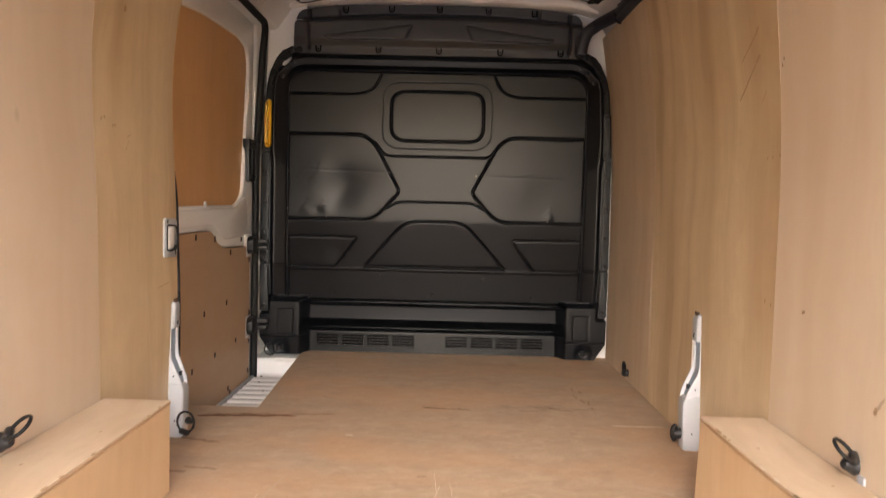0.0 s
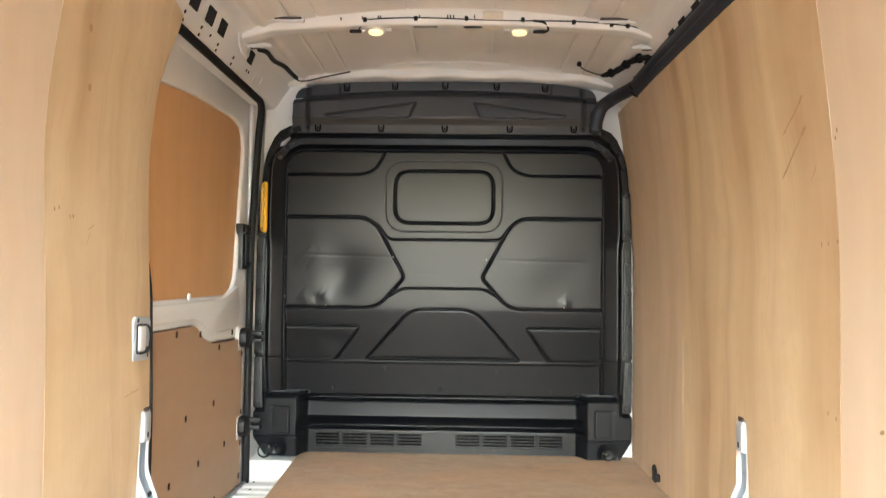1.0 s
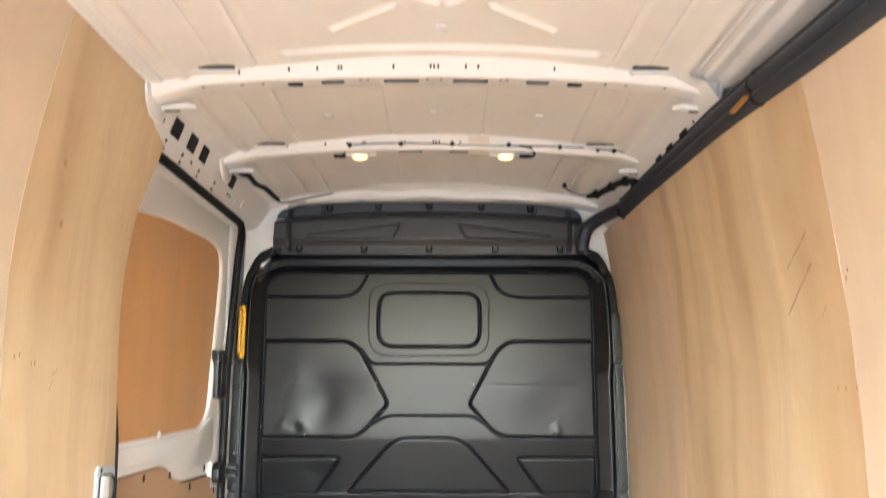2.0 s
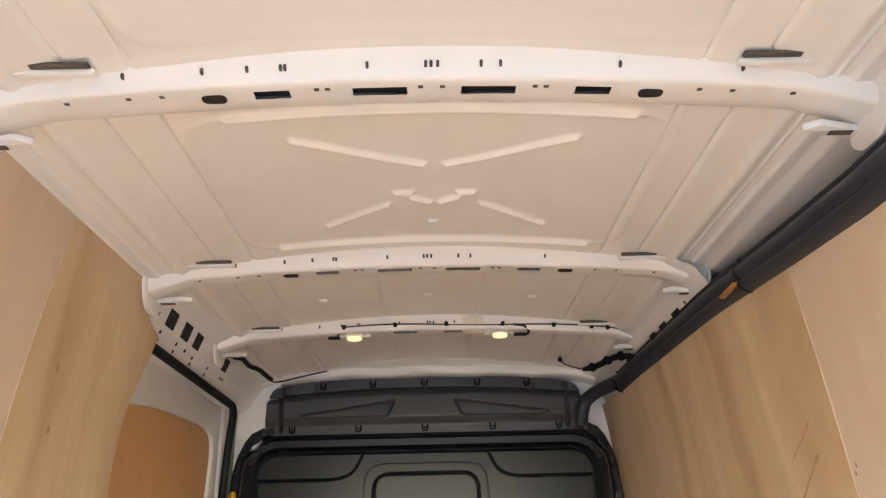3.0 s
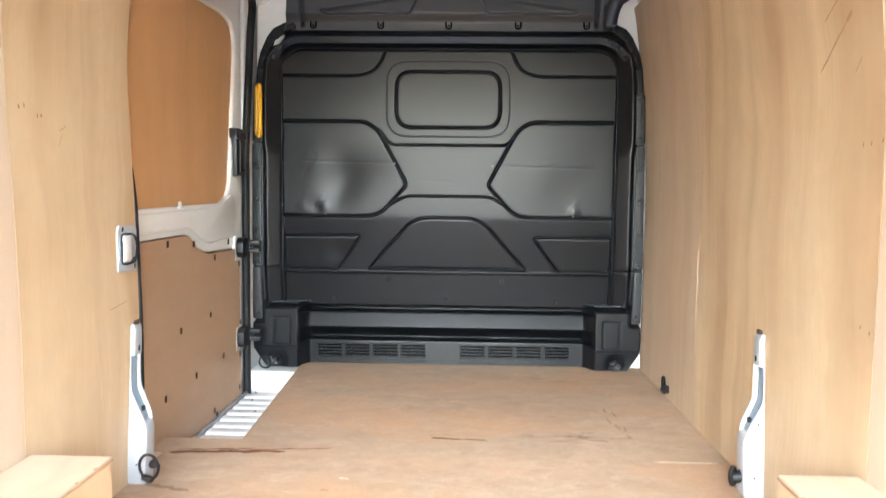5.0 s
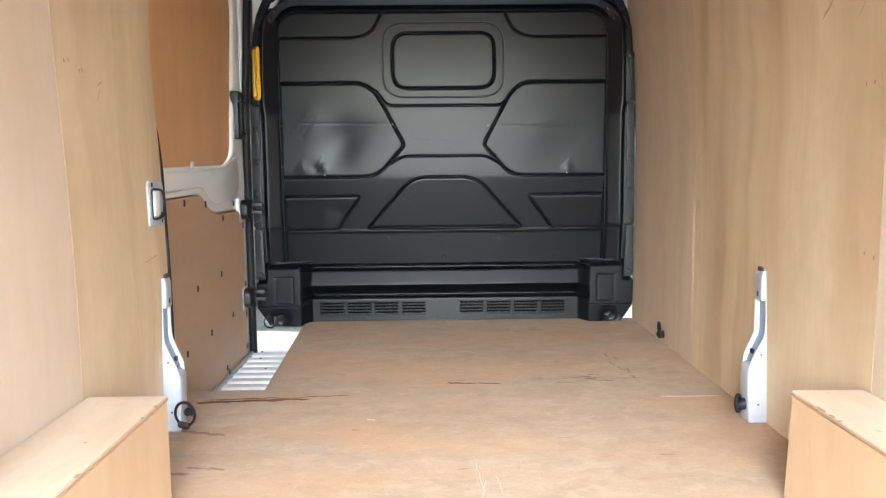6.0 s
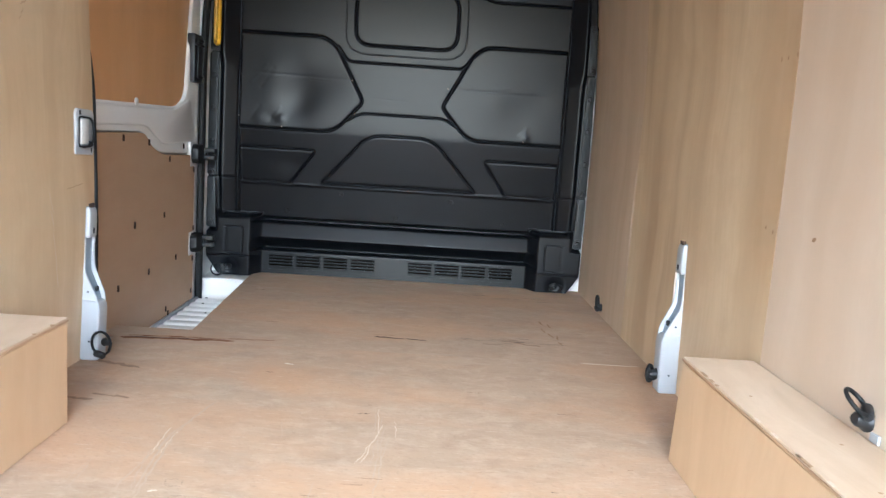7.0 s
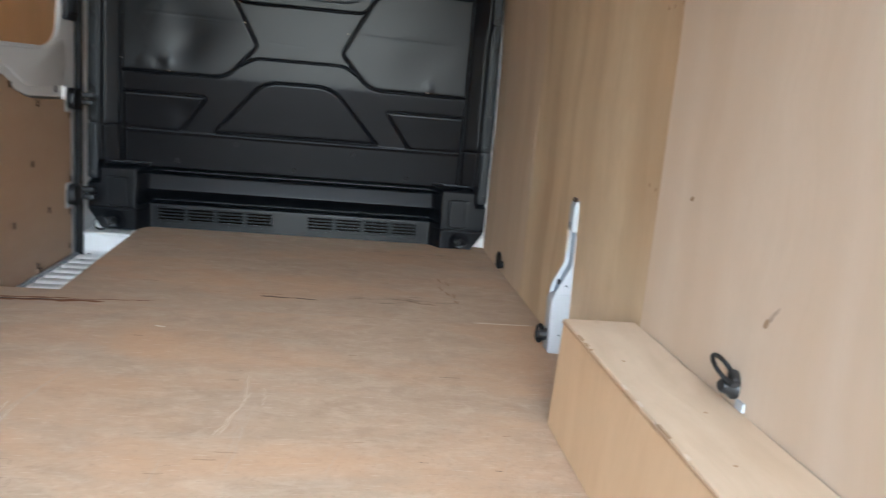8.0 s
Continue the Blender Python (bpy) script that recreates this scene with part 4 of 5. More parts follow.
# curved upper corner of the pillar
cor = rounded([(-0.91, 1.32), (-0.74, 1.56), (-0.70, 1.78), (-0.90, 1.78)], [0, 0.12, 0, 0], True)
structure("pillar_corner", slab(cor, "y", 4.172, 4.299, 0.012, 3), WHITE, "white painted steel corner above the door pillar", "pillar", 40)
corr = rounded([(0.87, 1.30), (0.68, 1.54), (0.64, 1.76), (0.86, 1.76)], [0, 0.12, 0, 0], True)
structure("pillar_corner_right", slab(corr, "y", 4.205, 4.299, 0.012, 3), WHITE, "white painted steel corner beside the bulkhead", "pillar", 40)
structure("pillar_right", box(0.80, 0.90, 4.215, 4.299, -0.06, 1.5, 0.006), WHITE, "white painted steel pillar at the bulkhead edge", "pillar", 40)

seal = thing("door_seal", (-0.88, 3.5, 0.0), "black rubber weather seal round the sliding door opening", "seal")
path = rounded([(-0.921, 4.025, -0.104), (-0.920, 4.03, 1.0), (-0.892, 4.025, 1.50), (-0.864, 3.97, 1.622), (-0.858, 2.80, 1.628)], [0, 0.1, 0.08, 0.1, 0], False, 10)
part("front_run", tube(path, 0.0165, 10), RUBBER, seal)
back = rounded([(-0.930, 2.790, 1.60), (-0.935, 2.790, 1.15), (-0.912, 2.792, 0.985), (-0.880, 2.792, 0.80), (-0.876, 2.791, 0.62), (-0.870, 2.790, 0.45), (-0.870, 2.79, 0.02)], 0.12, False, 6)
part("rear_run", tube(back, 0.0085, 8), RUBBER, seal)

# ---- sliding door ----
door = thing("sliding_door", (-0.97, 3.4, -0.06), "closed white sliding side door lined with brown board panels", "door")
part("skin", box(-1.0, -0.965, 2.70, 4.15, -0.125, 1.70, 0.004), WHITE, door)
ring_poly = rounded([(2.70, 1.645), (4.04, 1.645), (4.04, -0.11), (3.975, -0.11), (3.968, 0.558), (3.72, 0.566), (3.55, 0.570), (3.44, 0.600), (3.36, 0.650), (2.70, 0.650), (2.70, 0.748), (3.76, 0.754), (3.866, 0.80), (3.965, 1.42), (3.93, 1.50), (3.80, 1.52), (3.30, 1.505), (2.70, 1.44)],
                    [0, 0, 0, 0, 0.01, 0, 0.05, 0.03, 0.05, 0, 0, 0.05, 0.06, 0.06, 0.05, 0.08, 0.1, 0], True, 5)
part("frame", slab(ring_poly, "x", -0.966, -0.940, 0.009, 3), WHITE, door, "white pressed steel inner frame")
part("rail_swage", slab(rounded([(2.72, 0.735), (3.70, 0.742), (3.90, 0.80), (3.93, 0.68), (3.88, 0.612), (3.57, 0.602), (3.47, 0.635), (3.39, 0.674), (2.72, 0.670)], 0.05, True), "x", -0.942, -0.932, 0.007, 3), WHITE, door)
part("upper_panel", slab([(2.70, 0.72), (4.0, 0.72), (4.0, 1.56), (2.70, 1.56)], "x", -0.9645, -0.956, 0), HARDBOARD, door, "orange-brown hardboard window panel", smooth=0)
low_poly = rounded([(2.70, 0.648), (3.355, 0.648), (3.435, 0.596), (3.545, 0.565), (3.958, 0.553), (3.966, -0.092), (2.70, -0.092)], [0, 0.04, 0.02, 0.05, 0.01, 0.02, 0], True, 4)
part("lower_panel", slab(low_poly, "x", -0.964, -0.930, 0.0015, 1), PLY_DOOR, door, "brown plywood lower panel")
for y, z in ((3.151, 0.63), (3.394, 0.613), (3.625, 0.545), (3.946, 0.49), (3.799, 0.595), (3.569, 0.328), (3.259, 0.321), (3.954, 0.231), (3.72, 0.136), (3.949, 0.094), (3.404, 0.129), (3.113, 0.12), (3.936, -0.049), (3.601, -0.06), (3.628, -0.083)):
    part("bolt", box(-0.9305, -0.9265, y - 0.0075, y + 0.0075, z - 0.0115, z + 0.0115, 0.003), BOLT, door)
part("white_plug", lathe([(0.013, 0), (0.012, 0.006), (0.006, 0.008)], (-0.941, 3.29, 0.757), (1, 0, 0), 12), WHITE, door)
for z in (0.560, 0.168):
    stub = slab(rounded([(3.905, z - 0.022), (3.925, z - 0.042), (3.985, z - 0.042), (4.000, z - 0.026), (4.000, z + 0.026), (3.985, z + 0.042), (3.925, z + 0.042), (3.905, z + 0.022)], 0.008, True, 3), "x", -0.936, -0.898, 0.006)
    latch = part("door_catch", stub, CLIP_B, door, "black rubber door catch")
    part("catch_arm", merged(box(-0.918, -0.852, 3.992, 4.030, z - 0.026, z - 0.006, 0.004), box(-0.918, -0.852, 3.992, 4.030, z + 0.006, z + 0.026, 0.004), box(-0.905, -0.893, 3.994, 4.028, z - 0.018, z + 0.018, 0.002)), CLIP_B, latch)
    part("catch_plate", slab(rounded([(3.893, z - 0.056), (3.99, z - 0.056), (3.99, z + 0.050), (3.893, z + 0.050)], 0.012, True), "x", -0.945, -0.9285, 0.004), WHITE, latch)
lock = part("door_lock", box(-0.955, -0.920, 3.902, 4.035, 0.866, 1.070, 0.006), BLACK_B, door, "black plastic door lock cover")
part("lock_frame", merged(box(-0.921, -0.914, 3.935, 4.02, 0.885, 0.897, 0.002), box(-0.921, -0.914, 3.935, 4.02, 1.040, 1.052, 0.002), box(-0.921, -0.914, 3.935, 3.947, 0.897, 1.040, 0.002), box(-0.921, -0.914, 4.008, 4.02, 0.897, 1.040, 0.002)), CLIP_B, lock)
part("lock_rib", box(-0.921, -0.912, 3.900, 4.03, 1.020, 1.030, 0.002), BLACK_B, lock)

# ---- sill with ribbed step beside the floor board ----
sill = thing("door_sill", (-0.80, 3.5, -0.12), "white ribbed metal step well at the sliding door", "door sill")
part("tray", box(-0.960, -0.60, 3.088, 4.27, -0.122, -0.104, 0), WHITE, sill, smooth=0)
for k in range(10):
    y = 3.185 + k * 0.0835
    ridge = [(y, -0.1045), (y + 0.010, -0.0965), (y + 0.016, -0.095), (y + 0.058, -0.0955), (y + 0.070, -0.1045)]
    part("rib", slab(rounded(ridge, [0, 0.006, 0.005, 0.012, 0], True, 3), "x", -0.912, -0.63, 0.002, 1), WHITE, sill)
part("edge_rail", box(-0.9285, -0.914, 3.09, 4.005, -0.106, -0.090, 0.003), GREYPAINT, sill, "grey metal edge rail")
part("riser", slab(rounded([(4.040, -0.106), (4.062, -0.096), (4.078, -0.030), (4.072, -0.018), (4.080, -0.012), (4.27, -0.012), (4.27, -0.106)], [0, 0.012, 0.01, 0.004, 0.004, 0, 0], True, 4), "x", -0.925, -0.62, 0.003, 1), WHITE, sill)
for x, y, z in ((-0.885, 4.035, -0.103), (-0.800, 4.000, -0.103), (-0.80, 3.715, -0.096), (-0.86, 3.885, -0.096)):
    part("screw", lathe([(0.006, 0), (0.005, 0.003)], (x, y, z), (0, 0, 1), 10), DARK, sill)

# ---- floor boards ----
floor = structure("floor", slab([(-0.965, REAR), (0.98, REAR), (0.98, 4.26), (-0.712, 4.26), (-0.672, 3.085), (-0.965, 3.085)], "z", -0.124, -0.050, 0), GREYPAINT, "plywood load floor in two boards, scuffed and scratched", "floor", 0)
part("floor_board", slab([(-0.875, REAR), (0.866, REAR), (0.866, FLOOR_JOINT - 0.0001), (-0.875, FLOOR_JOINT - 0.0001)], "z", -0.050, 0.0, 0.0004, 1), PLY_FLOOR, floor)
part("floor_board", slab([(-0.925, FLOOR_JOINT + 0.0001), (0.866, FLOOR_JOINT + 0.0001), (0.866, 4.214), (-0.700, 4.214), (-0.708, 4.118), (-0.668, 3.087), (-0.925, 3.087)], "z", -0.050, 0.0, 0.0004, 1), PLY_FLOOR, floor)


def mark(pts, w, material, name, h=0.0006):
    """A thin ragged mark lying on the floor."""
    bm = bmesh.new()
    a, b = [], []
    pts = [(x, y - 0.036) for x, y in pts]
    for i, (x, y) in enumerate(pts):
        k = w * (0.15 if i in (0, len(pts) - 1) else random.uniform(0.5, 1.2))
        x1, y1 = pts[min(i + 1, len(pts) - 1)]
        x0, y0 = pts[max(i - 1, 0)]
        n = Vector((y0 - y1, x1 - x0)).normalized() * k
        a.append(bm.verts.new((x + n.x, y + n.y, h)))
        b.append(bm.verts.new((x - n.x, y - n.y, h)))
    for i in range(len(pts) - 1):
        bm.faces.new((a[i], b[i], b[i + 1], a[i + 1]))
    return part(name, bm, material, floor, smooth=0)


def ragged(x0, y0, x1, y1, n=12, j=0.004):
    return [(x0 + (x1 - x0) * i / n + random.uniform(-j, j), y0 + (y1 - y0) * i / n + random.uniform(-j, j)) for i in range(n + 1)]


mark(ragged(-0.86, 2.985, -0.50, 3.012, 18, 0.004), 0.012, RAW, "split")
mark(ragged(-0.84, 2.992, -0.62, 3.008, 14, 0.003), 0.004, CRACK, "split", 0.0012)
mark(ragged(-0.84, 3.012, -0.60, 3.032, 12, 0.003), 0.007, RAW, "split")
mark(ragged(-0.62, 3.020, -0.36, 3.050, 12, 0.004), 0.004, RAW, "split")
mark(ragged(-0.05, 3.172, 0.05, 3.166, 10, 0.004), 0.0075, CRACK, "split")
mark(ragged(0.055, 3.168, 0.13, 3.158, 8, 0.004), 0.0055, CRACK, "split")
mark(ragged(-0.06, 3.205, 0.02, 3.200, 8, 0.003), 0.0030, STAIN, "split")
mark(ragged(0.38, 3.215, 0.48, 3.212, 8, 0.004), 0.0035, CRACK, "split")
mark(ragged(0.42, 3.235, 0.46, 3.23, 5, 0.003), 0.0025, CRACK, "split")
mark(ragged(0.635, 2.986, 0.828, 2.985, 8, 0.0006), 0.0042, FILLER, "joint_filler", 0.0010)
mark(ragged(-0.298, 2.805, -0.268, 2.793, 4, 0.001), 0.0060, BARE, "chip")
for x, y, dx, dy in ((0.578, 3.565, 0.004, -0.07), (0.603, 3.52, 0.004, -0.07), (0.568, 3.44, 0.010, -0.07), (0.582, 3.365, 0.012, -0.06), (0.612, 3.335, -0.002, -0.06), (0.606, 3.25, 0.006, -0.05)):
    mark(ragged(x, y, x + dx, y + dy, 5, 0.003), 0.0036, STAIN, "scuff")
for x0, y0, x1, y1, w in ((0.009, 2.462, 0.019, 2.268, 0.0010), (0.025, 2.353, -0.008, 2.118, 0.0014), (0.009, 2.248, -0.020, 2.107, 0.0011), (0.056, 2.377, 0.058, 2.268, 0.0008), (-0.455, 2.261, -0.453, 2.103, 0.0013), (-0.437, 2.241, -0.434, 2.103, 0.0009)):
    mark(ragged(x0, y0, x1, y1, 9, 0.003), w, SCRATCH, "scratch")
for x0, y0, x1, y1, w in ((-0.845, 2.737, -0.68, 2.68, 0.010), (-0.72, 2.45, -0.62, 2.44, 0.005), (-0.79, 2.42, -0.70, 2.41, 0.008), (0.43, 3.20, 0.53, 3.165, 0.006)):
    mark(ragged(x0, y0, x1, y1, 12, 0.006), w, GRIME, "stain")
for k in range(3):
    mark(ragged(0.004 + 0.012 * k, 2.43 - 0.1 * k, 0.010 + 0.012 * k, 2.30 - 0.1 * k, 10, 0.002), 0.0016, PALE_RUB, "scratch")
    mark(ragged(-0.405 - 0.02 * k, 2.45 - 0.12 * k, -0.445 - 0.01 * k, 2.20 - 0.14 * k, 10, 0.003), 0.0022, PALE_RUB, "scratch")
    mark(ragged(-0.435 - 0.012 * k, 2.20 - 0.03 * k, -0.412 - 0.010 * k, 1.89 + 0.02 * k, 14, 0.003), 0.0026 - 0.0006 * k, PALE_RUB, "scratch")
    mark(ragged(0.022 + 0.010 * k, 2.40 - 0.06 * k, 0.012 + 0.008 * k, 2.10 - 0.07 * k, 10, 0.003), 0.0014, PALE_RUB, "scratch")
mark(ragged(-0.62, 1.838, -0.403, 1.846, 16, 0.0012), 0.0018, BARE, "scratch")
for x, y, dx, dy, w in ((-0.404, 1.875, 0.010, 0.030, 0.006), (-0.412, 1.858, 0.032, 0.006, 0.005), (-0.398, 1.940, 0.016, 0.004, 0.004), (-0.396, 1.893, 0.028, 0.002, 0.0016)):
    mark(ragged(x, y, x + dx, y + dy, 4, 0.002), w, BARE, "chip")
mark(ragged(-0.392, 1.856, -0.372, 1.852, 4, 0.002), 0.0022, STAIN, "chip")
for x, y in ((-0.373, 1.964), (-0.346, 1.896)):
    for a, b in (((x, y), (x + 0.031, y + 0.004)), ((x + 0.031, y + 0.004), (x + 0.022, y + 0.034)), ((x + 0.022, y + 0.034), (x - 0.009, y + 0.030)), ((x - 0.009, y + 0.030), (x, y))):
        mark(ragged(*a, *b, 4, 0.0004), 0.0007, PENCIL, "pencil_line")

DASH = plain("worn_grain", (0.27, 0.17, 0.10), 0.8)
GREEN = plain("grey_green_stain", (0.20, 0.185, 0.145), 0.8)
for k in range(26):
    x, y, w = random.uniform(0.22, 0.60), random.gauss(3.205, 0.022), random.uniform(0.02, 0.09)
    mark(ragged(x, y, x + w, y + random.uniform(-0.003, 0.003), 6, 0.0012), random.uniform(0.0005, 0.0016), GREEN if k % 5 else CRACK, "worn_dash")
for k in range(16):
    x, y, w = random.uniform(0.20, 0.62), random.gauss(3.98, 0.03), random.uniform(0.02, 0.10)
    mark(ragged(x, y, x + w, y + random.uniform(-0.003, 0.003), 6, 0.0012), random.uniform(0.0008, 0.0020), GREEN, "worn_dash")
for k in range(34):
    x, y, w = random.uniform(-0.62, 0.72), random.uniform(1.75, 4.05), random.uniform(0.012, 0.06)
    mark(ragged(x, y, x + w, y + random.uniform(-0.004, 0.004), 6, 0.0012), random.uniform(0.0006, 0.0015), DASH if k % 4 else CRACK, "worn_dash")
for k in range(14):
    x, y = random.uniform(-0.60, 0.62), random.uniform(1.8, 3.2)
    mark(ragged(x, y, x + random.uniform(-0.03, 0.03), y + random.uniform(0.05, 0.16), 8, 0.0015), random.uniform(0.0006, 0.0013), PALE_RUB, "scratch")

# ---- side linings ----
left = structure("lining_left", bowed(PROFILE_L, REAR, SEAM_L - 0.001, 0.009, -1), PLY_PALE, "pale bowed plywood lining on the left side of the van", "wall lining")
part("panel", bowed(PROFILE_L, SEAM_L + 0.001, EDGE_L, 0.009, -1, ((0, 0), (1.40, 0), (1.5, 0.03), (1.6, 0.065), (1.655, 0.075), (1.668, -0.03), (1.70, -0.06), (1.765, -0.14))), PLY_STREAK, left, "honey-coloured streaked plywood sheet")
right = structure("lining_right", bowed(PROFILE_R, REAR, SEAM_R1 - 0.001, 0.009, 1), PLY_PALE, "pale bowed plywood lining on the right side of the van", "wall lining")
part("panel", bowed(PROFILE_R, SEAM_R1 + 0.001, SEAM_R2 - 0.001, 0.009, 1), PLY_STREAK, right, "honey-coloured streaked plywood sheet")
part("panel", bowed(PROFILE_R, SEAM_R2 + 0.001, END_R, 0.009, 1), PLY_FAR, right, "pinkish plain plywood sheet")

part("joint_edge", bowed([(0.8642, 0.002), (0.8648, 0.30), (0.8648, 0.62)], SEAM_R2 + 0.0138, SEAM_R2 + 0.0160, 0.004, 1), SCRATCH, right, "pale raw edge of the joint")
part("joint_edge", bowed([(x - 0.0008, z) for x, z in PROFILE_R if z > 1.05], SEAM_R1 - 0.0004, SEAM_R1 + 0.0009, 0.004, 1), SCRATCH, right, "pale raw edge of the joint")
part("joint_edge", bowed([(x + 0.0008, z) for x, z in PROFILE_L if z > 1.1], SEAM_L - 0.0004, SEAM_L + 0.0009, 0.004, -1), SCRATCH, left, "pale raw edge of the joint")


def wall_mark(sheet, profile, s, pts, w, material, name):
    """A thin stain or dent on the bowed lining, given as (y, z) points."""
    bm = bmesh.new()
    rows = []
    for i, (y, z) in enumerate(pts):
        k = w * (0.3 if i in (0, len(pts) - 1) else random.uniform(0.7, 1.2))
        (y0, z0), (y1, z1) = pts[max(i - 1, 0)], pts[min(i + 1, len(pts) - 1)]
        n = Vector((z0 - z1, y1 - y0)).normalized() * k
        row = []
        for q in (1, -1):
            zz = z + q * n.y
            x = float(np.interp(zz, [p[1] for p in profile], [p[0] for p in profile])) - s * 0.0022
            row.append(bm.verts.new((x, y + q * n.x, zz)))
        rows.append(row)
    for a, b in zip(rows, rows[1:]):
        bm.faces.new((a[0], a[1], b[1], b[0]))
    return part(name, bm, material, sheet, smooth=0)


for y0, z0, y1, z1, w in ((2.285, 1.268, 2.31, 1.252, 0.0040), (2.31, 1.252, 2.41, 1.198, 0.0022), (2.285, 1.196, 2.31, 1.180, 0.0050), (2.31, 1.180, 2.44, 1.092, 0.0030), (2.25, 1.10, 2.28, 1.07, 0.0015)):
    wall_mark(right, PROFILE_R, 1, ragged(y0, z0, y1, z1, 7, 0.001), 1.0 * w, FAINT, "stain")
for y, z in ((2.245, 0.921), (2.213, 0.922), (2.222, 0.549), (2.185, 0.543), (2.15, 1.145), (2.14, 1.16), (2.17, 0.925)):
    wall_mark(right, PROFILE_R, 1, ragged(y, z + 0.005, y + 0.002, z - 0.005, 3, 0.0005), 0.0028, STAIN, "nail_hole")
wall_mark(right, PROFILE_R, 1, ragged(1.995, 0.553, 2.01, 0.547, 4, 0.001), 0.005, STAIN, "knot")
wall_mark(right, PROFILE_R, 1, ragged(1.686, 0.394, 1.650, 0.437, 6, 0.001), 0.0038, SMUDGE, "stain")
wall_mark(right, PROFILE_R, 1, ragged(1.686, 0.396, 1.674, 0.410, 4, 0.001), 0.0050, FAINT, "stain")
for y, z in ((2.372, 1.300), (2.330, 1.435)):
    wall_mark(left, PROFILE_L, -1, ragged(y, z + 0.010, y + 0.012, z - 0.008, 4, 0.001), 0.008, KNOT, "knot")
for y, z in ((2.31, 0.972), (2.325, 0.974), (2.26, 0.99), (2.24, 0.985)):
    wall_mark(left, PROFILE_L, -1, ragged(y, z + 0.005, y + 0.002, z - 0.005, 3, 0.0005), 0.0028, STAIN, "nail_hole")
for y0, z0, y1, z1 in ((2.40, 0.945, 2.43, 0.96), (2.39, 0.91, 2.41, 0.94), (2.60, 0.50, 2.70, 0.508)):
    wall_mark(left, PROFILE_L, -1, ragged(y0, z0, y1, z1, 7, 0.002), 0.0011, FAINT, "stain")
for k in range(5):
    wall_mark(left, PROFILE_L, -1, ragged(2.50 + 0.01 * k, 0.50 - 0.05 * k, 2.525 + 0.006 * k, 0.44 - 0.05 * k, 5, 0.002), 0.0012, SCRATCH, "scratch")

# ---- wheel arch boxes ----
def leaning_in(bm, s, lean):
    """Leans a board about its foot, outwards with height."""
    for v in bm.verts:
        v.co.x += s * lean * v.co.z
    return bm


for s, y1, wall, inner, lean in ((-1, 2.216, 0.866, 0.690, 0.0), (1, 2.192, 0.862, 0.690, 0.042)):
    ob = thing("wheel_arch_box", (s * 0.78, 1.7, 0.0), "plywood box over the wheel arch, orange sides and paler top", "wheel arch box", "wheel arch boxes")
    rim = inner + 0.24 * lean
    part("side_board", leaning_in(box(s * (inner + 0.0055) - 0.005, s * (inner + 0.0055) + 0.005, 0.85, y1, 0.001, 0.236, 0.0015, 1), s, lean), PLY_BOX, ob)
    part("end_board", box(min(s * (rim + 0.012), s * wall), max(s * (rim + 0.012), s * wall), y1 - 0.010, y1 - 0.0005, 0.001, 0.236, 0.001, 1), PLY_BOX, ob)
    part("end_board", box(min(s * (rim + 0.012), s * wall), max(s * (rim + 0.012), s * wall), 0.8505, 0.86, 0.001, 0.236, 0.001, 1), PLY_BOX, ob)
    part("top_board", box(min(s * rim, s * wall), max(s * rim, s * wall), 0.849, y1 + 0.002, 0.2365, 0.2475, 0.0015, 1), PLY_TOP, ob, "paler top board")
    part("raw_edge", box(s * (rim - 0.001) - 0.0008, s * (rim - 0.001) + 0.0008, 0.85, y1 + 0.001, 0.2385, 0.2425, 0), EDGE, ob, "brown raw plywood edge", smooth=0)
    for k in range(14):
        y, w = random.uniform(1.25, y1 - 0.02), random.uniform(0.006, 0.022)
        part("edge_chip", box(s * (rim + 0.001) - 0.0028, s * (rim + 0.001) + 0.0028, y - w / 2, y + w / 2, 0.2462, 0.2478, 0), (KNOT, FAINT, SCRATCH)[k % 3], ob, smooth=0)
    for x, y in ((0.745, 1.93), (0.80, 1.70), (0.76, 1.52)):
        part("knot", lathe([(0.0035, 0), (0.0015, 0.0006)], (s * x, y, 0.2475), (0, 0, 1), 8), FAINT, ob)


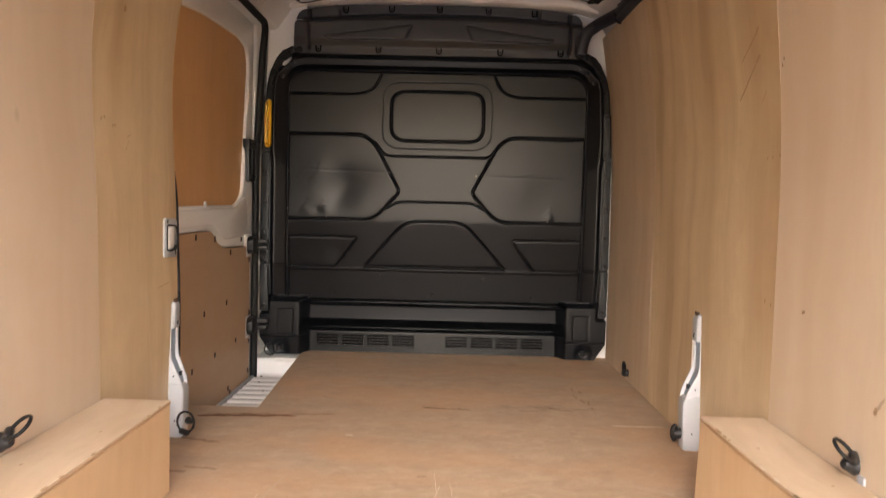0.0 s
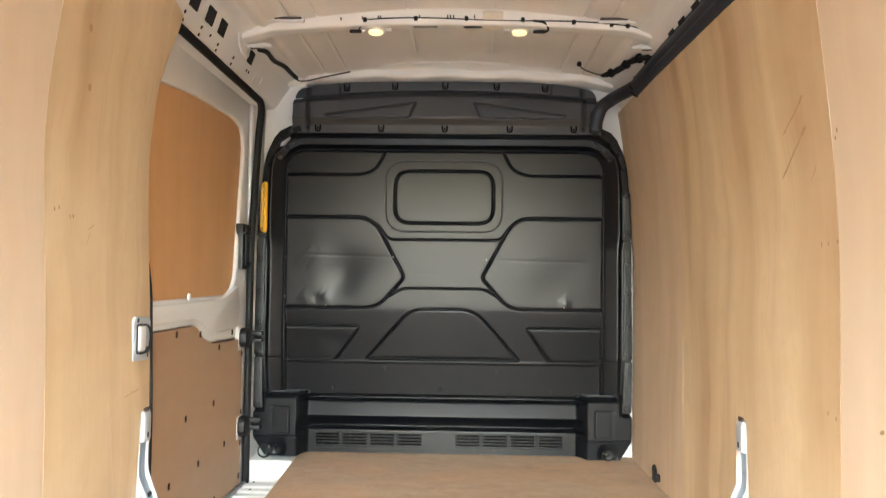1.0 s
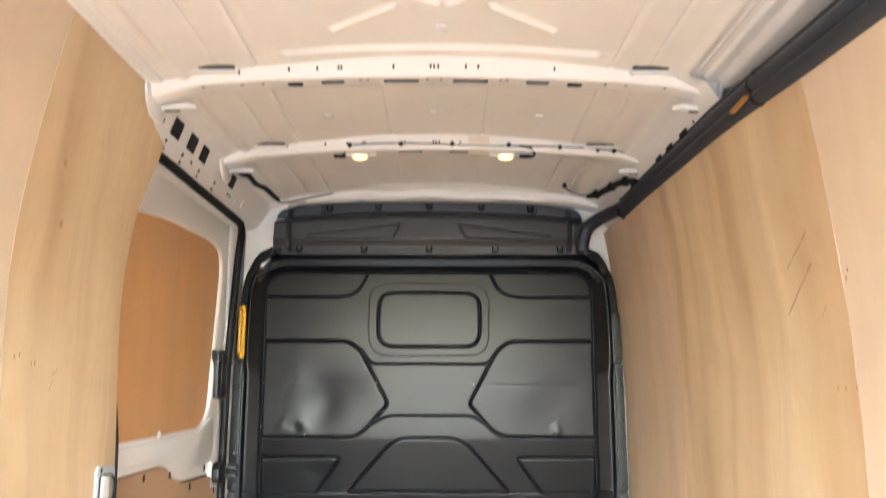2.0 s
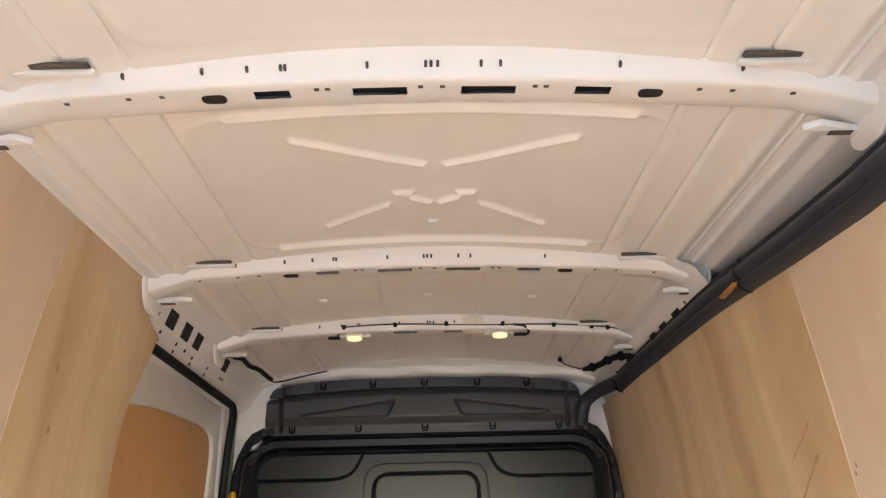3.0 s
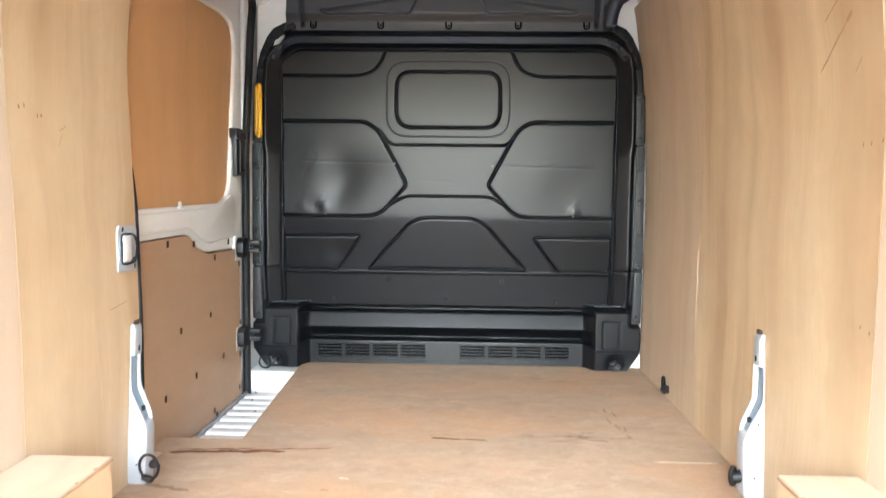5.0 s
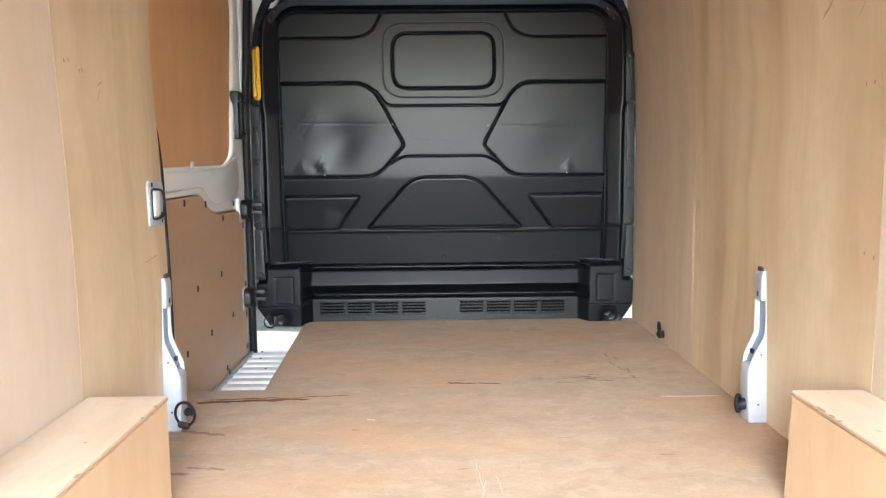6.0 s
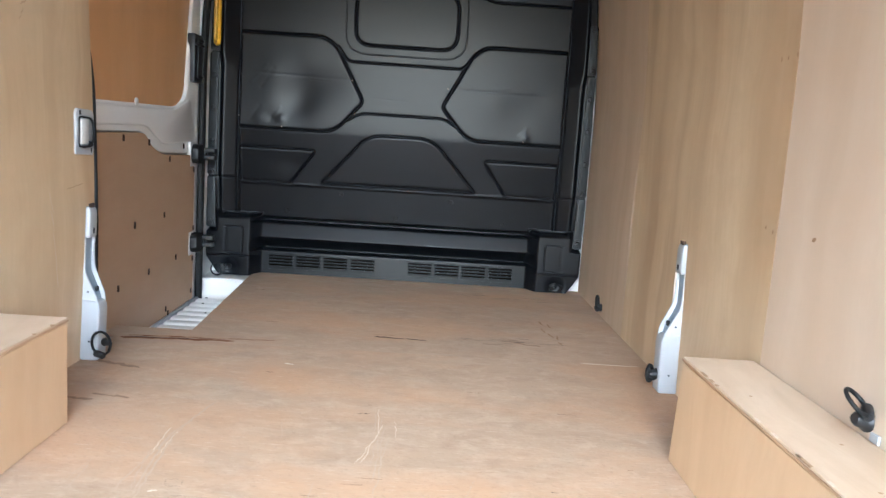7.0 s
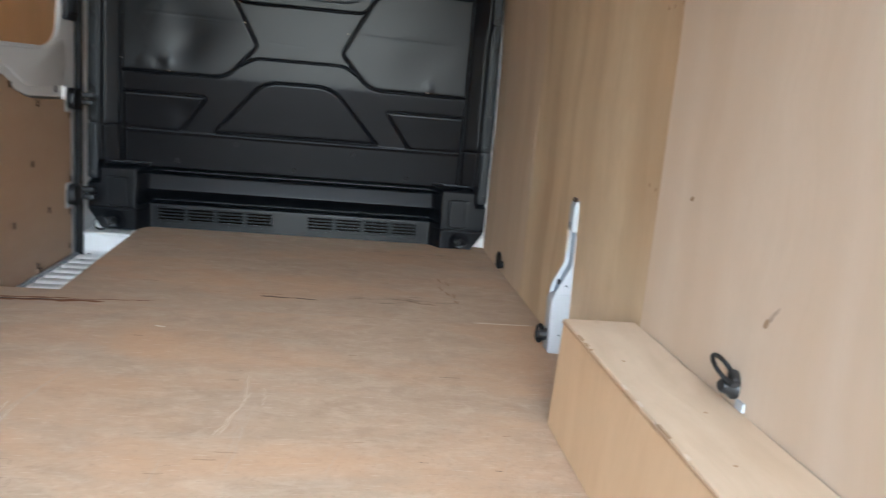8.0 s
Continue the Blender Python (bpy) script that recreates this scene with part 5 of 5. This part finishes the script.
# ---- pillar feet ----
def pillar_foot(s, wall, y, fat):
    """A pressed channel that leans forwards with height: two flanges, the shade in the groove between them painted
    blue-grey.
    """
    ob = thing("pillar_foot", (s * (wall - 0.03), y, 0.0), "white painted steel pillar foot showing through the lining", "pillar foot", "pillar feet")
    core = [(0, 0), (0.055, 0), (0.055, 0.165), (0.048, 0.188), (0.007, 0.255), (0.005, 0.30), (0.004, 0.440), (0, 0.440)]
    near = [(0, 0), (0.066, 0), (0.066, 0.165), (0.060, 0.180), (0.010, 0.252), (0.007, 0.30), (0.006, 0.420), (0.004, 0.442), (0, 0.442)]
    far = [(0, 0), (0.068, 0), (0.068, 0.165), (0.065, 0.188), (0.020, 0.262), (0.016, 0.30), (0.014, 0.420), (0.009, 0.442), (0, 0.442)]

    def poly(rows):
        return rounded([(s * (wall + 0.002 - d * fat), z) for d, z in rows], 0.012, True, 4)

    def leaning(name, bm, material, label=""):
        for v in bm.verts:
            v.co.y += 0.085 * v.co.z
        return part(name, bm, material, ob, label)

    def across(d0, d1, *rest):
        a, b = s * (wall - d0 * fat), s * (wall - d1 * fat)
        return box(min(a, b), max(a, b), *rest)

    leaning("channel", slab(poly(core), "y", y + 0.006, y + 0.048, 0.002), CHANNEL_SHADE, "recessed channel with its shade painted blue-grey")
    leaning("face", slab(poly(near), "y", y, y + 0.008, 0.003, 3), TONED_WHITE)
    leaning("face", slab(poly(far), "y", y + 0.046, y + 0.054, 0.003, 3), TONED_WHITE)
    leaning("base", slab(rounded([(s * (wall + 0.002), 0), (s * (wall - 0.070 * fat), 0), (s * (wall - 0.071 * fat), 0.150), (s * (wall - 0.062 * fat), 0.172), (s * (wall + 0.002), 0.176)], 0.010, True, 4), "y", y - 0.002, y + 0.056, 0.005, 3), TONED_WHITE)
    leaning("cap", slab(rounded([(s * (wall + 0.002), 0.352), (s * (wall - 0.020 * fat), 0.350), (s * (wall - 0.018 * fat), 0.425), (s * (wall - 0.010 * fat), 0.438), (s * (wall + 0.002), 0.438)], 0.008, True, 4), "y", y + 0.001, y + 0.050, 0.005, 3), TONED_WHITE)
    leaning("torn_edge", across(0.012, 0.002, y + 0.012, y + 0.044, 0.434, 0.448, 0.003), CRACK, "dark torn plywood edge")
    for d, z in ((0.034, 0.055), (0.022, 0.198)):
        leaning("rivet_hole", lathe([(0.0028, 0), (0.0028, 0.002)], (s * (wall - d * fat), y - 0.001, z), (0, -1, 0), 10), DARK)
    leaning("slot", across(0.0225, 0.012, y + 0.022, y + 0.030, 0.362, 0.378, 0.002), DARK)
    leaning("slot", across(0.046, 0.034, y + 0.020, y + 0.034, 0.196, 0.210, 0.002), DARK)


pillar_foot(-1, 0.869, 2.685, 0.72)
pillar_foot(1, 0.866, 2.685, 0.80)

# strip of raw lining edge beside the right foot
part("cut_edge", box(0.852, 0.8665, 2.764, 2.770, 0.24, 0.430, 0.001, 1), SCRATCH, right, "bare pale cut edge")


# ---- lashing rings ----
def lashing_ring(base, out, centre, axis, R=0.033, k=1.0, thick=0.0040):
    """A ring on a swivel knob: out points away from the surface, axis is the ring's own."""
    b, n, c, ax = Vector(base), Vector(out).normalized(), Vector(centre), Vector(axis).normalized()
    ob = thing("lashing_ring", b, "black coated steel lashing ring on a swivel knob", "lashing ring", "lashing rings")
    part("base", lathe([(k * r, h) for r, h in ((0.020, 0), (0.021, 0.004), (0.018, 0.009), (0.014, 0.014), (0.013, 0.024), (0.009, 0.030), (0, 0.031))], b, n, 18), BLACK_B, ob)
    u = (b + n * 0.02 - c)
    u = (u - ax * u.dot(ax)).normalized()
    w = ax.cross(u)
    part("swivel", lathe([(0.008, -0.016), (0.010, -0.013), (0.010, 0.013), (0.008, 0.016)], c + u * R, w, 12), BLACK_B, ob)
    ring = [c + R * (math.cos(2 * math.pi * k / 28) * u + math.sin(2 * math.pi * k / 28) * w) for k in range(28)]
    part("ring", tube(ring, thick, 8, True), RUBBER, ob)
    return ob


lashing_ring((-0.805, 2.700, 0.054), (0.8, -0.6, 0), (-0.799, 2.660, 0.060), (-0.35, -0.93, 0.05), 0.033, 0.6)
lashing_ring((0.815, 2.715, 0.050), (-1, -0.25, 0), (0.786, 2.700, 0.056), (0.80, -0.58, 0.1), 0.023, 0.9, 0.0055)
lashing_ring((CX - 0.778, FRONT - 0.018, 0.034), (-0.1, -1, 0), (CX - 0.822, FRONT - 0.052, 0.024), (0.35, -0.93, 0.10), 0.028, 0.8)
lashing_ring((CX + 0.768, FRONT - 0.018, 0.030), (0, -1, 0), (CX + 0.772, FRONT - 0.062, 0.030), (-0.25, -0.35, 0.90), 0.030, 0.6)
lashing_ring((0.864, 3.69, 0.036), (-1, 0, 0), (0.842, 3.680, 0.060), (0.92, -0.38, 0.1), 0.028, 0.8, 0.0050)
lashing_ring((0.866, 1.745, 0.276), (-1, -0.25, 0.15), (0.836, 1.735, 0.310), (0.55, -0.45, 0.74), 0.025)
lashing_ring((-0.869, 1.745, 0.276), (1, -0.25, 0.15), (-0.822, 1.735, 0.312), (-0.50, -0.46, 0.74), 0.027)
for s, y in ((1, 1.715), (-1, 1.70)):
    part("cut_edge", box(min(s * 0.858, s * 0.864), max(s * 0.858, s * 0.864), y - 0.016, y + 0.008, 0.2485, 0.264, 0.001, 1), TONED_WHITE, right if s > 0 else left, "white metal showing through a cut-out")

# ---- striker plate in the left lining ----
st = thing("striker_plate", (-0.872, 2.71, 0.65), "white steel striker recess in the plywood lining", "striker")
part("plate", slab(rounded([(2.655, 0.590), (2.765, 0.586), (2.77, 0.60), (2.77, 0.702), (2.758, 0.712), (2.665, 0.716), (2.655, 0.70)], 0.006, True), "x", -0.876, -0.8665, 0.002), TONED_WHITE, st)
# flat grey patch that paints the shade of the recess
part("recess", slab(rounded([(2.660, 0.612), (2.745, 0.612), (2.745, 0.694), (2.660, 0.694)], 0.008, True), "x", -0.868, -0.8655, 0), GREYPAINT, st)
part("striker", box(-0.8665, -0.856, 2.668, 2.715, 0.618, 0.688, 0.004), WHITE, st)
part("wire_loop", tube(rounded([(-0.862, 2.69, 0.692), (-0.858, 2.735, 0.690), (-0.858, 2.752, 0.66), (-0.858, 2.74, 0.612), (-0.862, 2.69, 0.609)], 0.02), 0.003, 6), DARK, st)
# dark outline drawn in for the shadow round the recess
part("latch_gap", tube(rounded([(-0.862, 2.745, 0.612), (-0.860, 2.664, 0.611), (-0.860, 2.661, 0.622), (-0.860, 2.661, 0.692), (-0.862, 2.69, 0.694)], 0.008), 0.0022, 6), DARK, st)
part("latch_pin", box(-0.866, -0.858, 2.728, 2.748, 0.612, 0.626, 0.002), DARK, st)
for y, z in ((2.678, 0.704), (2.682, 0.705), (2.752, 0.600)):
    part("slot", box(-0.867, -0.8655, y - 0.003, y + 0.003, z - 0.006, z + 0.006, 0), DARK, st, smooth=0)
